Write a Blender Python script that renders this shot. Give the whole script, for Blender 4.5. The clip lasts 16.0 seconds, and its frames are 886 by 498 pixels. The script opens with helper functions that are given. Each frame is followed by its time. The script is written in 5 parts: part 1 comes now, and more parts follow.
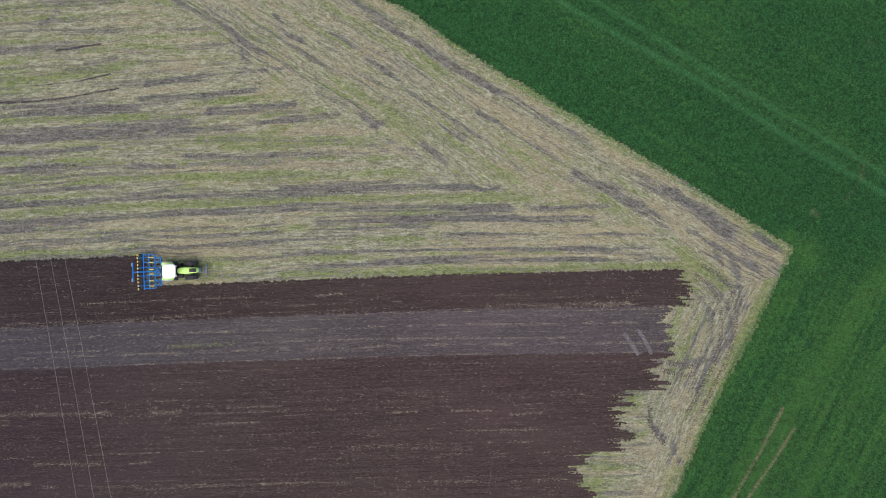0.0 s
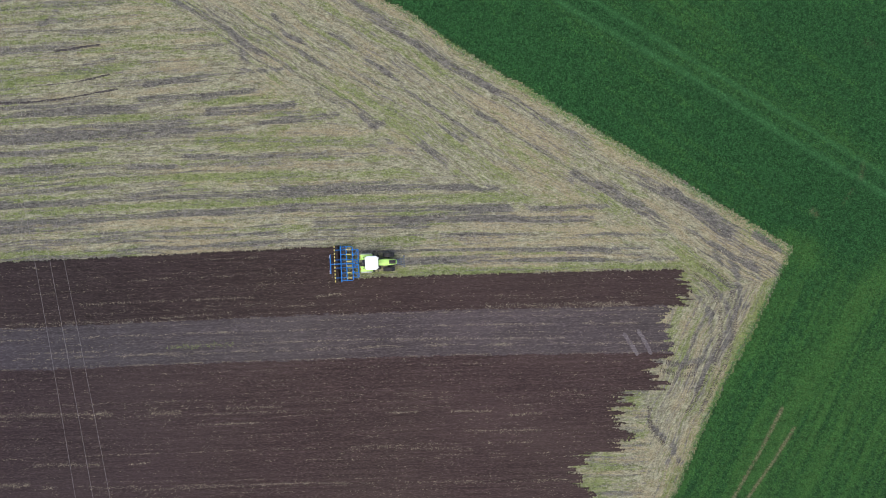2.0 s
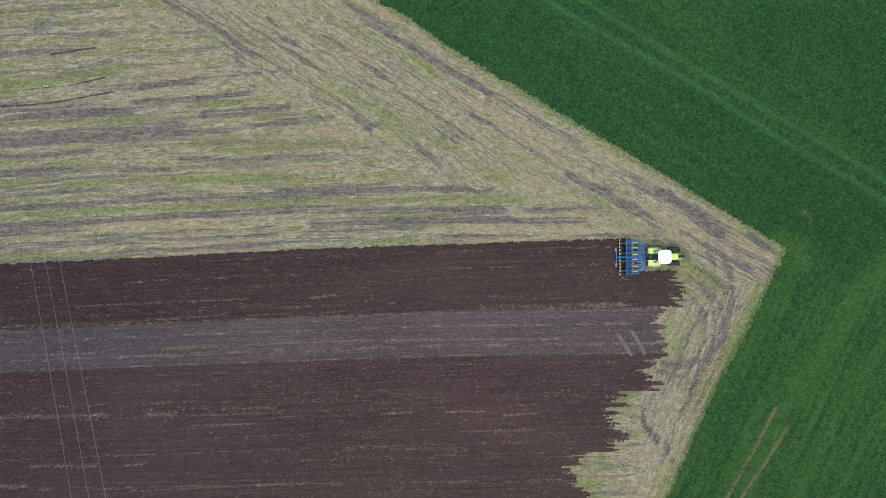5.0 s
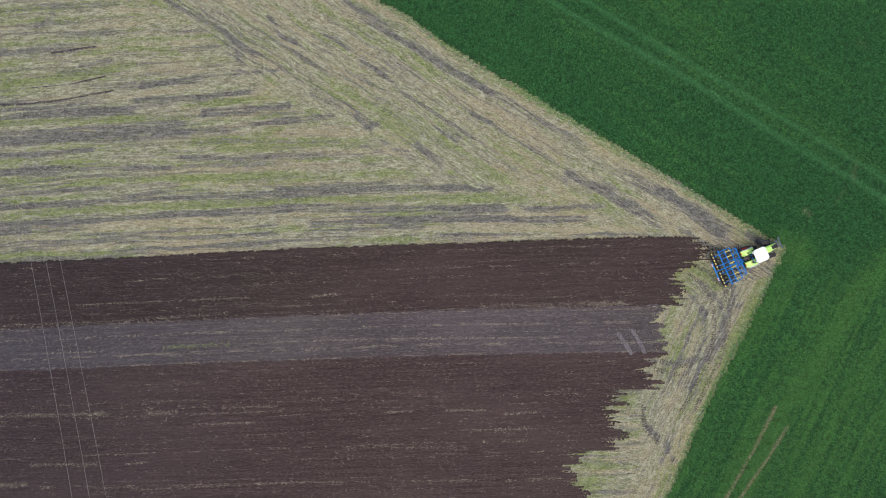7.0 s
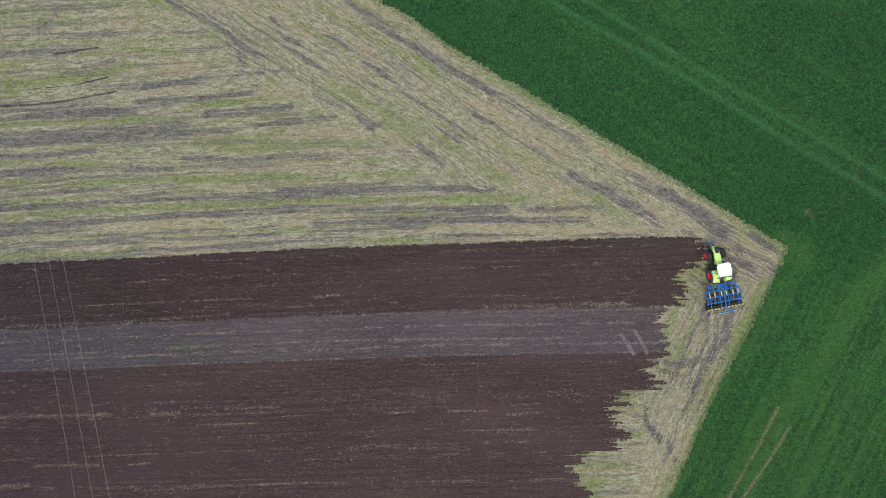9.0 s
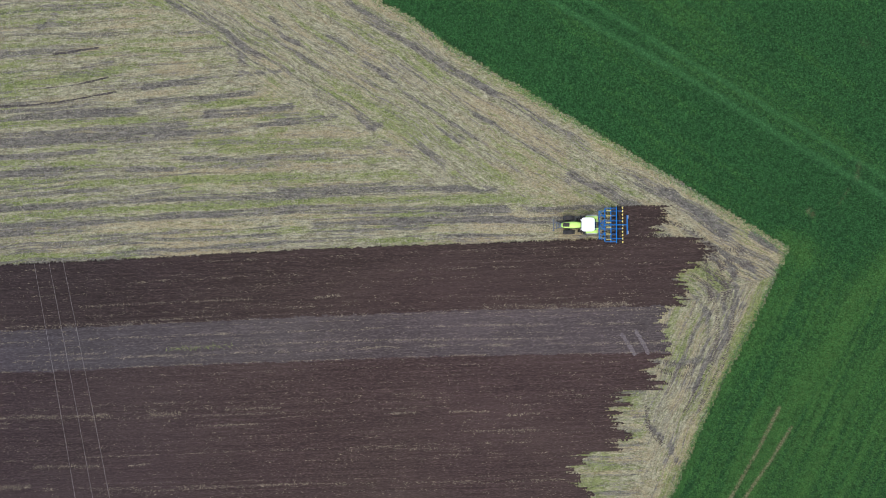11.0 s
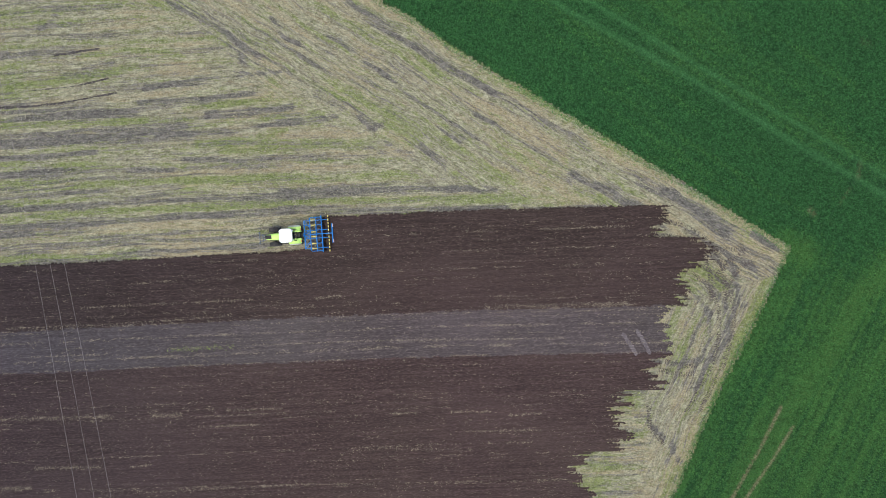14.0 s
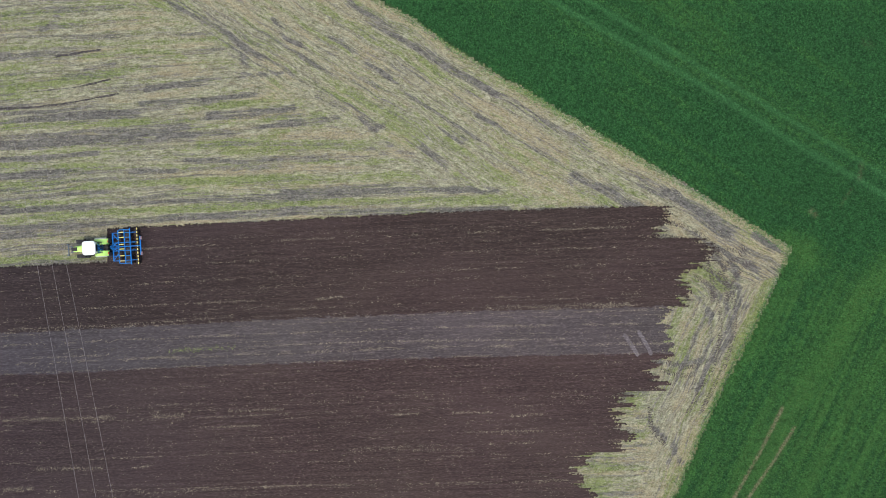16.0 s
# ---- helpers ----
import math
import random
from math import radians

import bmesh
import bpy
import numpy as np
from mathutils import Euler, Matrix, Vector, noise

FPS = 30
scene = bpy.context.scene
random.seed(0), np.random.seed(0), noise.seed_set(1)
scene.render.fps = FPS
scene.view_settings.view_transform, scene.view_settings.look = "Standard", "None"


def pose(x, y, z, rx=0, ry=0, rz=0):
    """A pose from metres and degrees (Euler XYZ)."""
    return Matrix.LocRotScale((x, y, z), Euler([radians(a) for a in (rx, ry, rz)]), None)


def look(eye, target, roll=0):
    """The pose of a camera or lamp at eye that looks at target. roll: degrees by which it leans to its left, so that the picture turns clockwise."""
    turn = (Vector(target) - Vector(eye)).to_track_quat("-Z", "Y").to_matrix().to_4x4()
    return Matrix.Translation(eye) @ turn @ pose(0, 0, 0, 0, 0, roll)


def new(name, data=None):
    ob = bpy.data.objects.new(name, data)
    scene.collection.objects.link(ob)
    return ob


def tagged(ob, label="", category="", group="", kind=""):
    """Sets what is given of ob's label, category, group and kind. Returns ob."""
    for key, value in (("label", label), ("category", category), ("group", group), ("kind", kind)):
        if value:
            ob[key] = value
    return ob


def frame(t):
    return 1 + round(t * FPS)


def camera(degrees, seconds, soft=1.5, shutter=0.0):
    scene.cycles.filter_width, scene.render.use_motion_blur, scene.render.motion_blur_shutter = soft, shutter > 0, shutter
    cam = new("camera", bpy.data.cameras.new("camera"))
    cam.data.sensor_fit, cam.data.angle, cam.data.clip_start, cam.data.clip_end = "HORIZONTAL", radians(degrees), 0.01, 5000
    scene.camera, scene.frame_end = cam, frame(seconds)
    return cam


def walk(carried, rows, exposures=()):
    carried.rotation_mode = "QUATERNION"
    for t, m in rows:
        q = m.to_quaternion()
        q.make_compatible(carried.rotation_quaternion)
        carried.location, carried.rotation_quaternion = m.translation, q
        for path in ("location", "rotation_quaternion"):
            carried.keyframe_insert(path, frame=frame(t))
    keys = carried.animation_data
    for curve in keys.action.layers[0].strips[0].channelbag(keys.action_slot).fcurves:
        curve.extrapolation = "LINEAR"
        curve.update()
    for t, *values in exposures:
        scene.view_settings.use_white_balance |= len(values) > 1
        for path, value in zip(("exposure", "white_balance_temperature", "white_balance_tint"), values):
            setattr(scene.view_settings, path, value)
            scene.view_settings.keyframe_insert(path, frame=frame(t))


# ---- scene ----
# the camera hangs over the fields and drifts a little
cam = camera(78, 16.0, 0.95)
walk(cam, [
    (0.0, pose(-0.000, 0.000, 75.500, 0, 0, 0.000)),
    (0.5, pose(0.141, 0.063, 75.513, 0, 0, -0.070)),
    (1.0, pose(0.100, 0.153, 75.478, 0, 0, -0.056)),
    (1.5, pose(0.003, 0.087, 75.480, 0, 0, -0.063)),
    (2.0, pose(0.095, 0.036, 75.465, 0, 0, -0.067)),
    (2.5, pose(0.282, 0.162, 75.482, 0, 0, -0.078)),
    (3.0, pose(0.393, 0.163, 75.500, 0, 0, -0.092)),
    (3.5, pose(0.678, 0.214, 75.622, 0, 0, -0.141)),
    (4.0, pose(0.827, 0.263, 75.729, 0, 0, -0.157)),
    (6.5, pose(0.865, 0.098, 75.854, 0, 0, -0.172)),
    (7.0, pose(0.816, 0.058, 75.851, 0, 0, -0.160)),
    (7.5, pose(0.769, 0.069, 75.907, 0, 0, -0.166)),
    (8.0, pose(0.635, 0.080, 75.949, 0, 0, -0.168)),
    (8.5, pose(0.509, 0.110, 75.920, 0, 0, -0.193)),
    (9.0, pose(0.478, 0.160, 75.899, 0, 0, -0.199)),
    (11.5, pose(0.370, 0.194, 75.748, 0, 0, -0.261)),
    (12.0, pose(0.361, 0.197, 75.773, 0, 0, -0.265)),
    (12.5, pose(0.374, 0.172, 75.801, 0, 0, -0.296)),
    (13.0, pose(0.322, 0.178, 75.837, 0, 0, -0.327)),
    (13.5, pose(0.282, 0.187, 75.768, 0, 0, -0.391)),
    (14.0, pose(0.236, 0.222, 75.722, 0, 0, -0.397)),
    (14.5, pose(0.181, 0.326, 75.663, 0, 0, -0.377)),
    (15.0, pose(0.109, 0.355, 75.674, 0, 0, -0.400)),
    (15.5, pose(0.098, 0.362, 75.679, 0, 0, -0.444)),
    (16.0, pose(0.021, 0.349, 75.763, 0, 0, -0.392))],
    [(0.0, 0.55, 6520, 9.0), (3.5, 0.57, 6530, 8.5), (6.5, 0.60, 6540, 8.0), (9.0, 0.58, 6550, 7.5), (12.5, 0.64, 6570, 7.0), (14.0, 0.69, 6590, 6.2), (16.0, 0.70, 6600, 5.5)])

# overcast daylight
SUN_ELEVATION, SUN_ROTATION = 66, 200
world = bpy.data.worlds.new("sky")
scene.world = world
world.use_nodes = True
_n = world.node_tree.nodes
_sky = _n.new("ShaderNodeTexSky")
_sky.sky_type = "NISHITA"
_sky.sun_disc = False
_sky.sun_elevation = radians(SUN_ELEVATION)
_sky.sun_rotation = radians(SUN_ROTATION)
_sky.air_density, _sky.dust_density, _sky.ozone_density = 1.0, 4.0, 1.0
world.node_tree.links.new(_sky.outputs[0], _n["Background"].inputs[0])
_n["Background"].inputs[1].default_value = 0.14

sun = new("sun", bpy.data.lights.new("sun", "SUN"))
sun.data.energy, sun.data.angle, sun.data.color = 0.7, radians(50), (1.0, 0.96, 0.9)
_e, _a = radians(SUN_ELEVATION), radians(SUN_ROTATION)
sun.matrix_world = look((math.sin(_a) * math.cos(_e) * 200, math.cos(_a) * math.cos(_e) * 200, math.sin(_e) * 200), (0, 0, 0))


# ---- materials ----
class Nodes:
    """A node material under construction."""

    def __init__(self, name, rough=0.9, metal=0.0):
        self.mat = bpy.data.materials.new(name)
        self.mat.use_nodes = True
        self.tree = self.mat.node_tree
        self.bsdf = self.tree.nodes["Principled BSDF"]
        self.bsdf.inputs["Roughness"].default_value = rough
        self.bsdf.inputs["Metallic"].default_value = metal
        self.coord = self.tree.nodes.new("ShaderNodeTexCoord").outputs["Object"]

    def node(self, kind):
        return self.tree.nodes.new("ShaderNode" + kind)

    def link(self, a, b):
        self.tree.links.new(a, b)

    def set(self, socket, value):
        if isinstance(value, bpy.types.NodeSocket):
            self.link(value, socket)
        elif isinstance(value, tuple):
            socket.default_value = (*value, 1.0) if len(value) == 3 else value
        else:
            socket.default_value = value

    def noise(self, scale, stretch=(1, 1, 1), detail=4.0, rough=0.6, turn=0.0):
        turned = self.node("Mapping")
        turned.inputs["Rotation"].default_value = (0, 0, radians(turn))
        self.link(self.coord, turned.inputs[0])
        m = self.node("Mapping")
        m.inputs["Scale"].default_value = stretch
        self.link(turned.outputs[0], m.inputs[0])
        n = self.node("TexNoise")
        n.inputs["Scale"].default_value = scale
        n.inputs["Detail"].default_value = detail
        n.inputs["Roughness"].default_value = rough
        self.link(m.outputs[0], n.inputs["Vector"])
        return n.outputs["Fac"]

    def ramp(self, fac, a, b, lo=0.0, hi=1.0):
        r = self.node("MapRange")
        r.interpolation_type = "SMOOTHSTEP"
        for i, v in enumerate((fac, a, b, lo, hi)):
            self.set(r.inputs[i], v)
        return r.outputs[0]

    def math(self, op, a, b=0.0):
        m = self.node("Math")
        m.operation = op
        self.set(m.inputs[0], a)
        self.set(m.inputs[1], b)
        return m.outputs[0]

    def mix(self, fac, a, b, how="MIX"):
        m = self.node("Mix")
        m.data_type, m.blend_type = "RGBA", how
        self.set(m.inputs[0], fac)
        self.set(m.inputs[6], a)
        self.set(m.inputs[7], b)
        return m.outputs[2]

    def layer(self, name):
        a = self.node("Attribute")
        a.attribute_name = name
        s = self.node("SeparateColor")
        self.link(a.outputs["Color"], s.inputs[0])
        return s.outputs

    def island(self):
        return self.node("NewGeometry").outputs["Random Per Island"]

    def bump(self, height, depth, strength=1.0):
        b = self.node("Bump")
        b.inputs["Distance"].default_value = depth
        b.inputs["Strength"].default_value = strength
        self.link(height, b.inputs["Height"])
        self.link(b.outputs[0], self.bsdf.inputs["Normal"])

    def done(self, colour):
        self.set(self.bsdf.inputs["Base Color"], colour)
        return self.mat


def soil_material(name, dark, light, furrow):
    n = Nodes(name, 0.95)
    n.bsdf.inputs["Specular IOR Level"].default_value = 0.15
    lines = n.noise(1.3, (0.035, 1.6, 1), 7, 0.7, -2)
    crumbs = n.noise(6.5, (0.34, 1.1, 1), 3, 0.8, -2)
    fine = n.noise(2.6, (0.16, 1.3, 1), 6, 0.75, -2)
    wide = n.noise(0.06, (0.5, 1.4, 1), 3)
    warm = n.noise(0.03, (1, 1, 1), 2)
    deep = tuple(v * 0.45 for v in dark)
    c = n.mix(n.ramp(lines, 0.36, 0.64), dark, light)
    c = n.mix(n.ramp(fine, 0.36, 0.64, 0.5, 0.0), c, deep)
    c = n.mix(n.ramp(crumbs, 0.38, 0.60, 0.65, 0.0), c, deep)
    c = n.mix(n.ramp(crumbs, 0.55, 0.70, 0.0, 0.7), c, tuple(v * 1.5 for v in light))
    c = n.mix(n.ramp(wide, 0.35, 0.7, 0.0, 0.4), c, light)
    c = n.mix(n.ramp(warm, 0.35, 0.65, 0.0, 0.5), c, n.mix(1.0, c, (1.0, 0.92, 1.02), "MULTIPLY"))
    # darker and bluer westward: the lens's edge falloff, put into the soil colour
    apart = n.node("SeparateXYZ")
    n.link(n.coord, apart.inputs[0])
    lens_dim = n.math("ADD", n.math("MULTIPLY", apart.outputs[0], -0.022), n.math("MULTIPLY", wide, 0.5))
    c = n.mix(n.ramp(lens_dim, 0.45, 1.6), c, n.mix(1.0, c, (0.76, 0.79, 0.89), "MULTIPLY"))
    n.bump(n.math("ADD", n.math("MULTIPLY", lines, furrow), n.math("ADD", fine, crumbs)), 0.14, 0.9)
    return n.done(c)


def stubble_material():
    n = Nodes("stubble", 0.95)
    n.bsdf.inputs["Specular IOR Level"].default_value = 0.15
    bare, green, straw = n.layer("cover")[:3]
    base = n.coord
    grain = n.ramp(n.noise(4.6, (0.75, 1.15, 1), 4, 0.75), 0.38, 0.62)
    speck = n.noise(9.0, (0.7, 1.2, 1), 2, 0.7)
    clump = n.noise(1.5, (0.7, 1.2, 1), 5, 0.75)

    def streaks(layer, seed):
        a = n.node("Attribute")
        a.attribute_name = layer
        n.coord = a.outputs["Color"]
        out = [n.noise(k, (stretch, 1, 1), 6, 0.72, 0) for k, stretch in ((1.6 + seed, 0.034), (0.9, 0.05), (3.3, 0.26))]
        n.coord = base
        return out
    share = n.layer("flow_rows")[2]
    rows, edge = streaks("flow_rows", 0.0), streaks("flow_edge", 0.2)
    thin, broad, fleck = [n.ramp(n.mix(share, e, r), 0.37, 0.63) for r, e in zip(rows, edge)]
    clump = n.ramp(clump, 0.32, 0.68)

    def amount(value, k1, k2, k3, s1, s2, s3):
        for k, s in ((k1, s1), (k2, s2), (k3, s3)):
            value = n.math("ADD", value, n.math("MULTIPLY", n.math("SUBTRACT", k, 0.5), s))
        return value
    light = n.mix(n.ramp(fleck, 0.05, 0.95), (0.26, 0.252, 0.172), (0.56, 0.55, 0.37))
    c = n.mix(n.ramp(amount(straw, broad, clump, fleck, 0.8, 0.3, 0.0), 0.2, 1.0, 0.0, 0.65), light, (0.51, 0.42, 0.24))
    g = n.mix(n.ramp(clump, 0.1, 0.9), (0.165, 0.23, 0.055), (0.32, 0.39, 0.125))
    c = n.mix(n.ramp(amount(green, broad, clump, fleck, -0.85, 0.45, -0.4), 0.12, 0.85, 0.0, 0.85), c, g)
    b = n.mix(n.math("MULTIPLY", n.math("ADD", fleck, clump), 0.5), (0.075, 0.071, 0.072), (0.275, 0.262, 0.250))
    c = n.mix(n.ramp(amount(bare, thin, clump, fleck, 1.15, 0.35, 0.45), 0.2, 0.8, 0.0, 0.92), c, b)
    c = n.mix(n.math("MULTIPLY", n.math("SUBTRACT", 1.0, grain), 0.70), c, n.mix(1.0, c, (0.42, 0.40, 0.39), "MULTIPLY"))
    c = n.mix(n.ramp(speck, 0.54, 0.70, 0.0, 0.45), c, n.mix(0.5, c, (0.62, 0.60, 0.48)))
    c = n.mix(n.ramp(speck, 0.30, 0.45, 0.5, 0.0), c, (0.07, 0.065, 0.058))
    tuft = n.noise(1.5, (0.5, 1.15, 1), 2, 0.6)
    c = n.mix(n.ramp(tuft, 0.34, 0.50, 0.22, 0.0), c, n.mix(1.0, c, (0.55, 0.54, 0.55), "MULTIPLY"))
    c = n.mix(n.ramp(tuft, 0.50, 0.64, 0.0, 0.18), c, n.mix(0.6, c, (0.56, 0.53, 0.42)))
    n.bump(n.math("ADD", grain, n.math("ADD", fleck, n.math("ADD", tuft, n.math("MULTIPLY", clump, 0.7)))), 0.10, 0.8)
    return n.done(c)


def crop_material():
    n = Nodes("crop", 0.8)
    n.bsdf.inputs["Specular IOR Level"].default_value = 0.2
    tram, pale, brown = n.layer("cover")[:3]
    grain = n.ramp(n.noise(3.8, (1, 1, 1), 4, 0.8), 0.39, 0.61)
    wide = n.noise(0.12, (1, 1, 1), 4)
    c = n.mix(grain, (0.013, 0.060, 0.017), (0.040, 0.145, 0.042))
    c = n.mix(n.ramp(wide, 0.35, 0.7, 0.0, 0.22), c, (0.045, 0.14, 0.04))
    c = n.mix(n.ramp(pale, 0.0, 1.0, 0.0, 0.8), c, n.mix(grain, (0.06, 0.17, 0.035), (0.13, 0.26, 0.07)))
    c = n.mix(n.ramp(tram, 0.0, 0.8, 0.0, 0.95), c, n.mix(grain, (0.050, 0.17, 0.055), (0.095, 0.28, 0.095)))
    c = n.mix(n.ramp(brown, 0.0, 1.0, 0.0, 0.95), c, n.mix(grain, (0.19, 0.185, 0.09), (0.36, 0.33, 0.19)))
    tuft = n.noise(1.5, (1, 1, 1), 3, 0.7)
    c = n.mix(n.ramp(tuft, 0.34, 0.52, 0.5, 0.0), c, n.mix(1.0, c, (0.45, 0.50, 0.5), "MULTIPLY"))
    n.bump(n.math("ADD", grain, tuft), 0.25, 1.0)
    return n.done(c)


def leaf_material(name, a, b, rough=0.7):
    n = Nodes(name, rough)
    n.bsdf.inputs["Specular IOR Level"].default_value = 0.25
    tuft = n.noise(1.5, (1, 1, 1), 3, 0.7)
    c = n.mix(n.island(), a, b)
    return n.done(n.mix(n.ramp(tuft, 0.34, 0.54, 0.55, 0.0), c, n.mix(1.0, c, (0.5, 0.52, 0.52), "MULTIPLY")))


def paint(name, colour, rough=0.4, metal=0.0, dirt=0.35):
    n = Nodes(name, rough, metal)
    n.bsdf.inputs["Specular IOR Level"].default_value = 0.25
    spots = n.noise(3.0, (1, 1, 1), 6, 0.7)
    dust = n.ramp(spots, 0.45, 0.75, 0.0, dirt)
    return n.done(n.mix(dust, colour, (0.16, 0.13, 0.105)))


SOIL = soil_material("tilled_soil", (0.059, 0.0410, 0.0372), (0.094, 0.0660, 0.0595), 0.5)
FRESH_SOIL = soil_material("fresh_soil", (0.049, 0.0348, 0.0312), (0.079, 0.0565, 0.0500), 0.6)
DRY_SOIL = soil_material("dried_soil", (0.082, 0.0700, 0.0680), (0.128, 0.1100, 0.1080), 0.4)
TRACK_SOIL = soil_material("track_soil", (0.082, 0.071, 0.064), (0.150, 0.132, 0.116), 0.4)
STUBBLE = stubble_material()
CROP = crop_material()
STRAW = leaf_material("straw", (0.10, 0.083, 0.062), (0.39, 0.345, 0.25))
OLD_STRAW = leaf_material("old_straw", (0.20, 0.188, 0.135), (0.50, 0.475, 0.34))
GRASS = leaf_material("grass", (0.10, 0.15, 0.035), (0.27, 0.33, 0.10))
LEAF = leaf_material("crop_leaf", (0.014, 0.068, 0.020), (0.054, 0.196, 0.055))
PALE_LEAF = leaf_material("pale_crop_leaf", (0.027, 0.105, 0.022), (0.098, 0.270, 0.064))


# ---- helpers for the fields ----
def lattice(x, y, size, seed):
    """Smooth random values of 0 to 1, with lumps of that size in metres."""
    x, y = np.asarray(x) / size, np.asarray(y) / size
    ix, iy = np.floor(x), np.floor(y)
    fx, fy = x - ix, y - iy
    fx, fy = fx * fx * (3 - 2 * fx), fy * fy * (3 - 2 * fy)

    def corner(a, b):
        h = np.sin(a * 127.1 + b * 311.7 + seed * 74.7) * 43758.5453
        return h - np.floor(h)
    low = corner(ix, iy) * (1 - fx) + corner(ix + 1, iy) * fx
    high = corner(ix, iy + 1) * (1 - fx) + corner(ix + 1, iy + 1) * fx
    return low * (1 - fy) + high * fy


def rough(x, y, size, seed):
    return (lattice(x, y, size, seed) * 4 + lattice(x, y, size / 2.1, seed + 9) * 2 + lattice(x, y, size / 4.3, seed + 17)) / 7


def near_line(x, y, line):
    """Distance to a line of points, and how far along it."""
    best, along, run = np.full(np.shape(x), 1e9), np.zeros(np.shape(x)), 0.0
    for (ax, ay), (bx, by) in zip(line, line[1:]):
        length = math.hypot(bx - ax, by - ay)
        t = np.clip(((x - ax) * (bx - ax) + (y - ay) * (by - ay)) / length ** 2, 0, 1)
        d = np.hypot(x - ax - t * (bx - ax), y - ay - t * (by - ay))
        along = np.where(d < best, run + t * length, along)
        best = np.minimum(best, d)
        run += length
    return best, along


def ridge(d, width):
    return np.exp(-(d / width) ** 2)


def band(x, y, line, width, wobble=None):
    """How much a band along a line covers each place: worked out near the line alone."""
    lx, ly = np.array(line).T
    reach = width * 3.2
    out = np.zeros(np.shape(x))
    k = np.nonzero((x > lx.min() - reach) & (x < lx.max() + reach) & (y > ly.min() - reach) & (y < ly.max() + reach))
    if len(k[0]):
        px, py = x[k], y[k]
        d = near_line(px, py, line)[0]
        out[k] = ridge(d + (wobble(px, py) if wobble else 0.0), width)
        if wobble:
            out[k] *= np.clip(0.6 + 0.9 * rough(px * 0.6, py, 1.8, int(abs(lx[0] * 7 + ly[0] * 3)) % 97), 0, 1.15)
    return out


def sheet(name, xs, ys, height, cover, material, keep=None, flows=()):
    """A grid sheet over the lines xs and ys, with its cover of ground in three shares."""
    gx, gy = np.meshgrid(xs, ys)
    nx, ny = len(xs), len(ys)
    verts = np.stack([gx, gy, height(gx, gy)], -1).reshape(-1, 3)
    i = (np.arange(ny - 1)[:, None] * nx + np.arange(nx - 1)[None, :]).ravel()
    faces = np.stack([i, i + 1, i + nx + 1, i + nx], -1)
    if keep is not None:
        cx, cy = verts[faces, 0].mean(1), verts[faces, 1].mean(1)
        faces = faces[keep(cx, cy)]
        used, inverse = np.unique(faces, return_inverse=True)
        verts, faces = verts[used], inverse.reshape(faces.shape)
    mesh = bpy.data.meshes.new(name)
    mesh.from_pydata(verts.tolist(), [], faces.tolist())
    if cover is not None:
        shares = np.ones((len(verts), 4), np.float32)
        shares[:, :3] = np.clip(cover(verts[:, 0], verts[:, 1]), 0, 1)
        mesh.attributes.new("cover", "FLOAT_COLOR", "POINT").data.foreach_set("color", shares.ravel())
    for layer, flow in flows:
        shares = np.ones((len(verts), 4), np.float32)
        shares[:, :3] = flow(verts[:, 0], verts[:, 1])
        mesh.attributes.new(layer, "FLOAT_COLOR", "POINT").data.foreach_set("color", shares.ravel())
    mesh.polygons.foreach_set("use_smooth", np.ones(len(faces), bool))
    mesh.materials.append(material)
    return new(name, mesh)


def lines(lo, hi, step, far):
    """Grid lines, close between lo and hi and wide out to far."""
    out = [step * 2 ** k for k in range(1, 40)]
    reach, wide = 0.0, []
    for d in out:
        reach += d
        if reach > far:
            break
        wide.append(reach)
    wide = np.array(wide + [far])
    return np.concatenate([lo - wide[::-1], np.arange(lo, hi, step), hi + wide])


# ---- the fields' edges ----
NORTH_EDGE = [(-380.0, 276.0), (-17.47, 40.08), (-8.11, 34.39), (-3.43, 31.66), (1.25, 28.31), (9.05, 23.47), (16.84, 18.79), (24.64, 14.27), (32.44, 9.59), (40.24, 4.76), (45.54, 1.48), (48.04, 0.00)]
EAST_EDGE = [(48.04, 0.00), (47.10, -2.26), (43.36, -9.67), (40.24, -15.67), (36.34, -23.47), (32.05, -33.61), (28.54, -40.86), (-80.0, -250.0)]
NX, NY = np.array(NORTH_EDGE).T
EX, EY = np.array(EAST_EDGE)[::-1].T
CORNER = NORTH_EDGE[-1]


def in_crop(x, y):
    """Beyond both edges of the stubble field lies the growing crop."""
    wob = (rough(x, y, 2.3, 3) - 0.5) * 0.5 + (lattice(x, y, 0.22, 4) - 0.5) * 0.4
    north = y + wob > np.interp(x, NX, NY) + 0.35
    east = x + wob > np.interp(y, EY, EX) + 0.35
    return np.where(y > CORNER[1], north | (x > CORNER[0] + 0.4), east)


def stripe_place(x, y):
    """The stubble's rows bow gently: the same value all along one row."""
    a = x + 61.2
    return y - 0.068 * a + 0.000385 * a * a


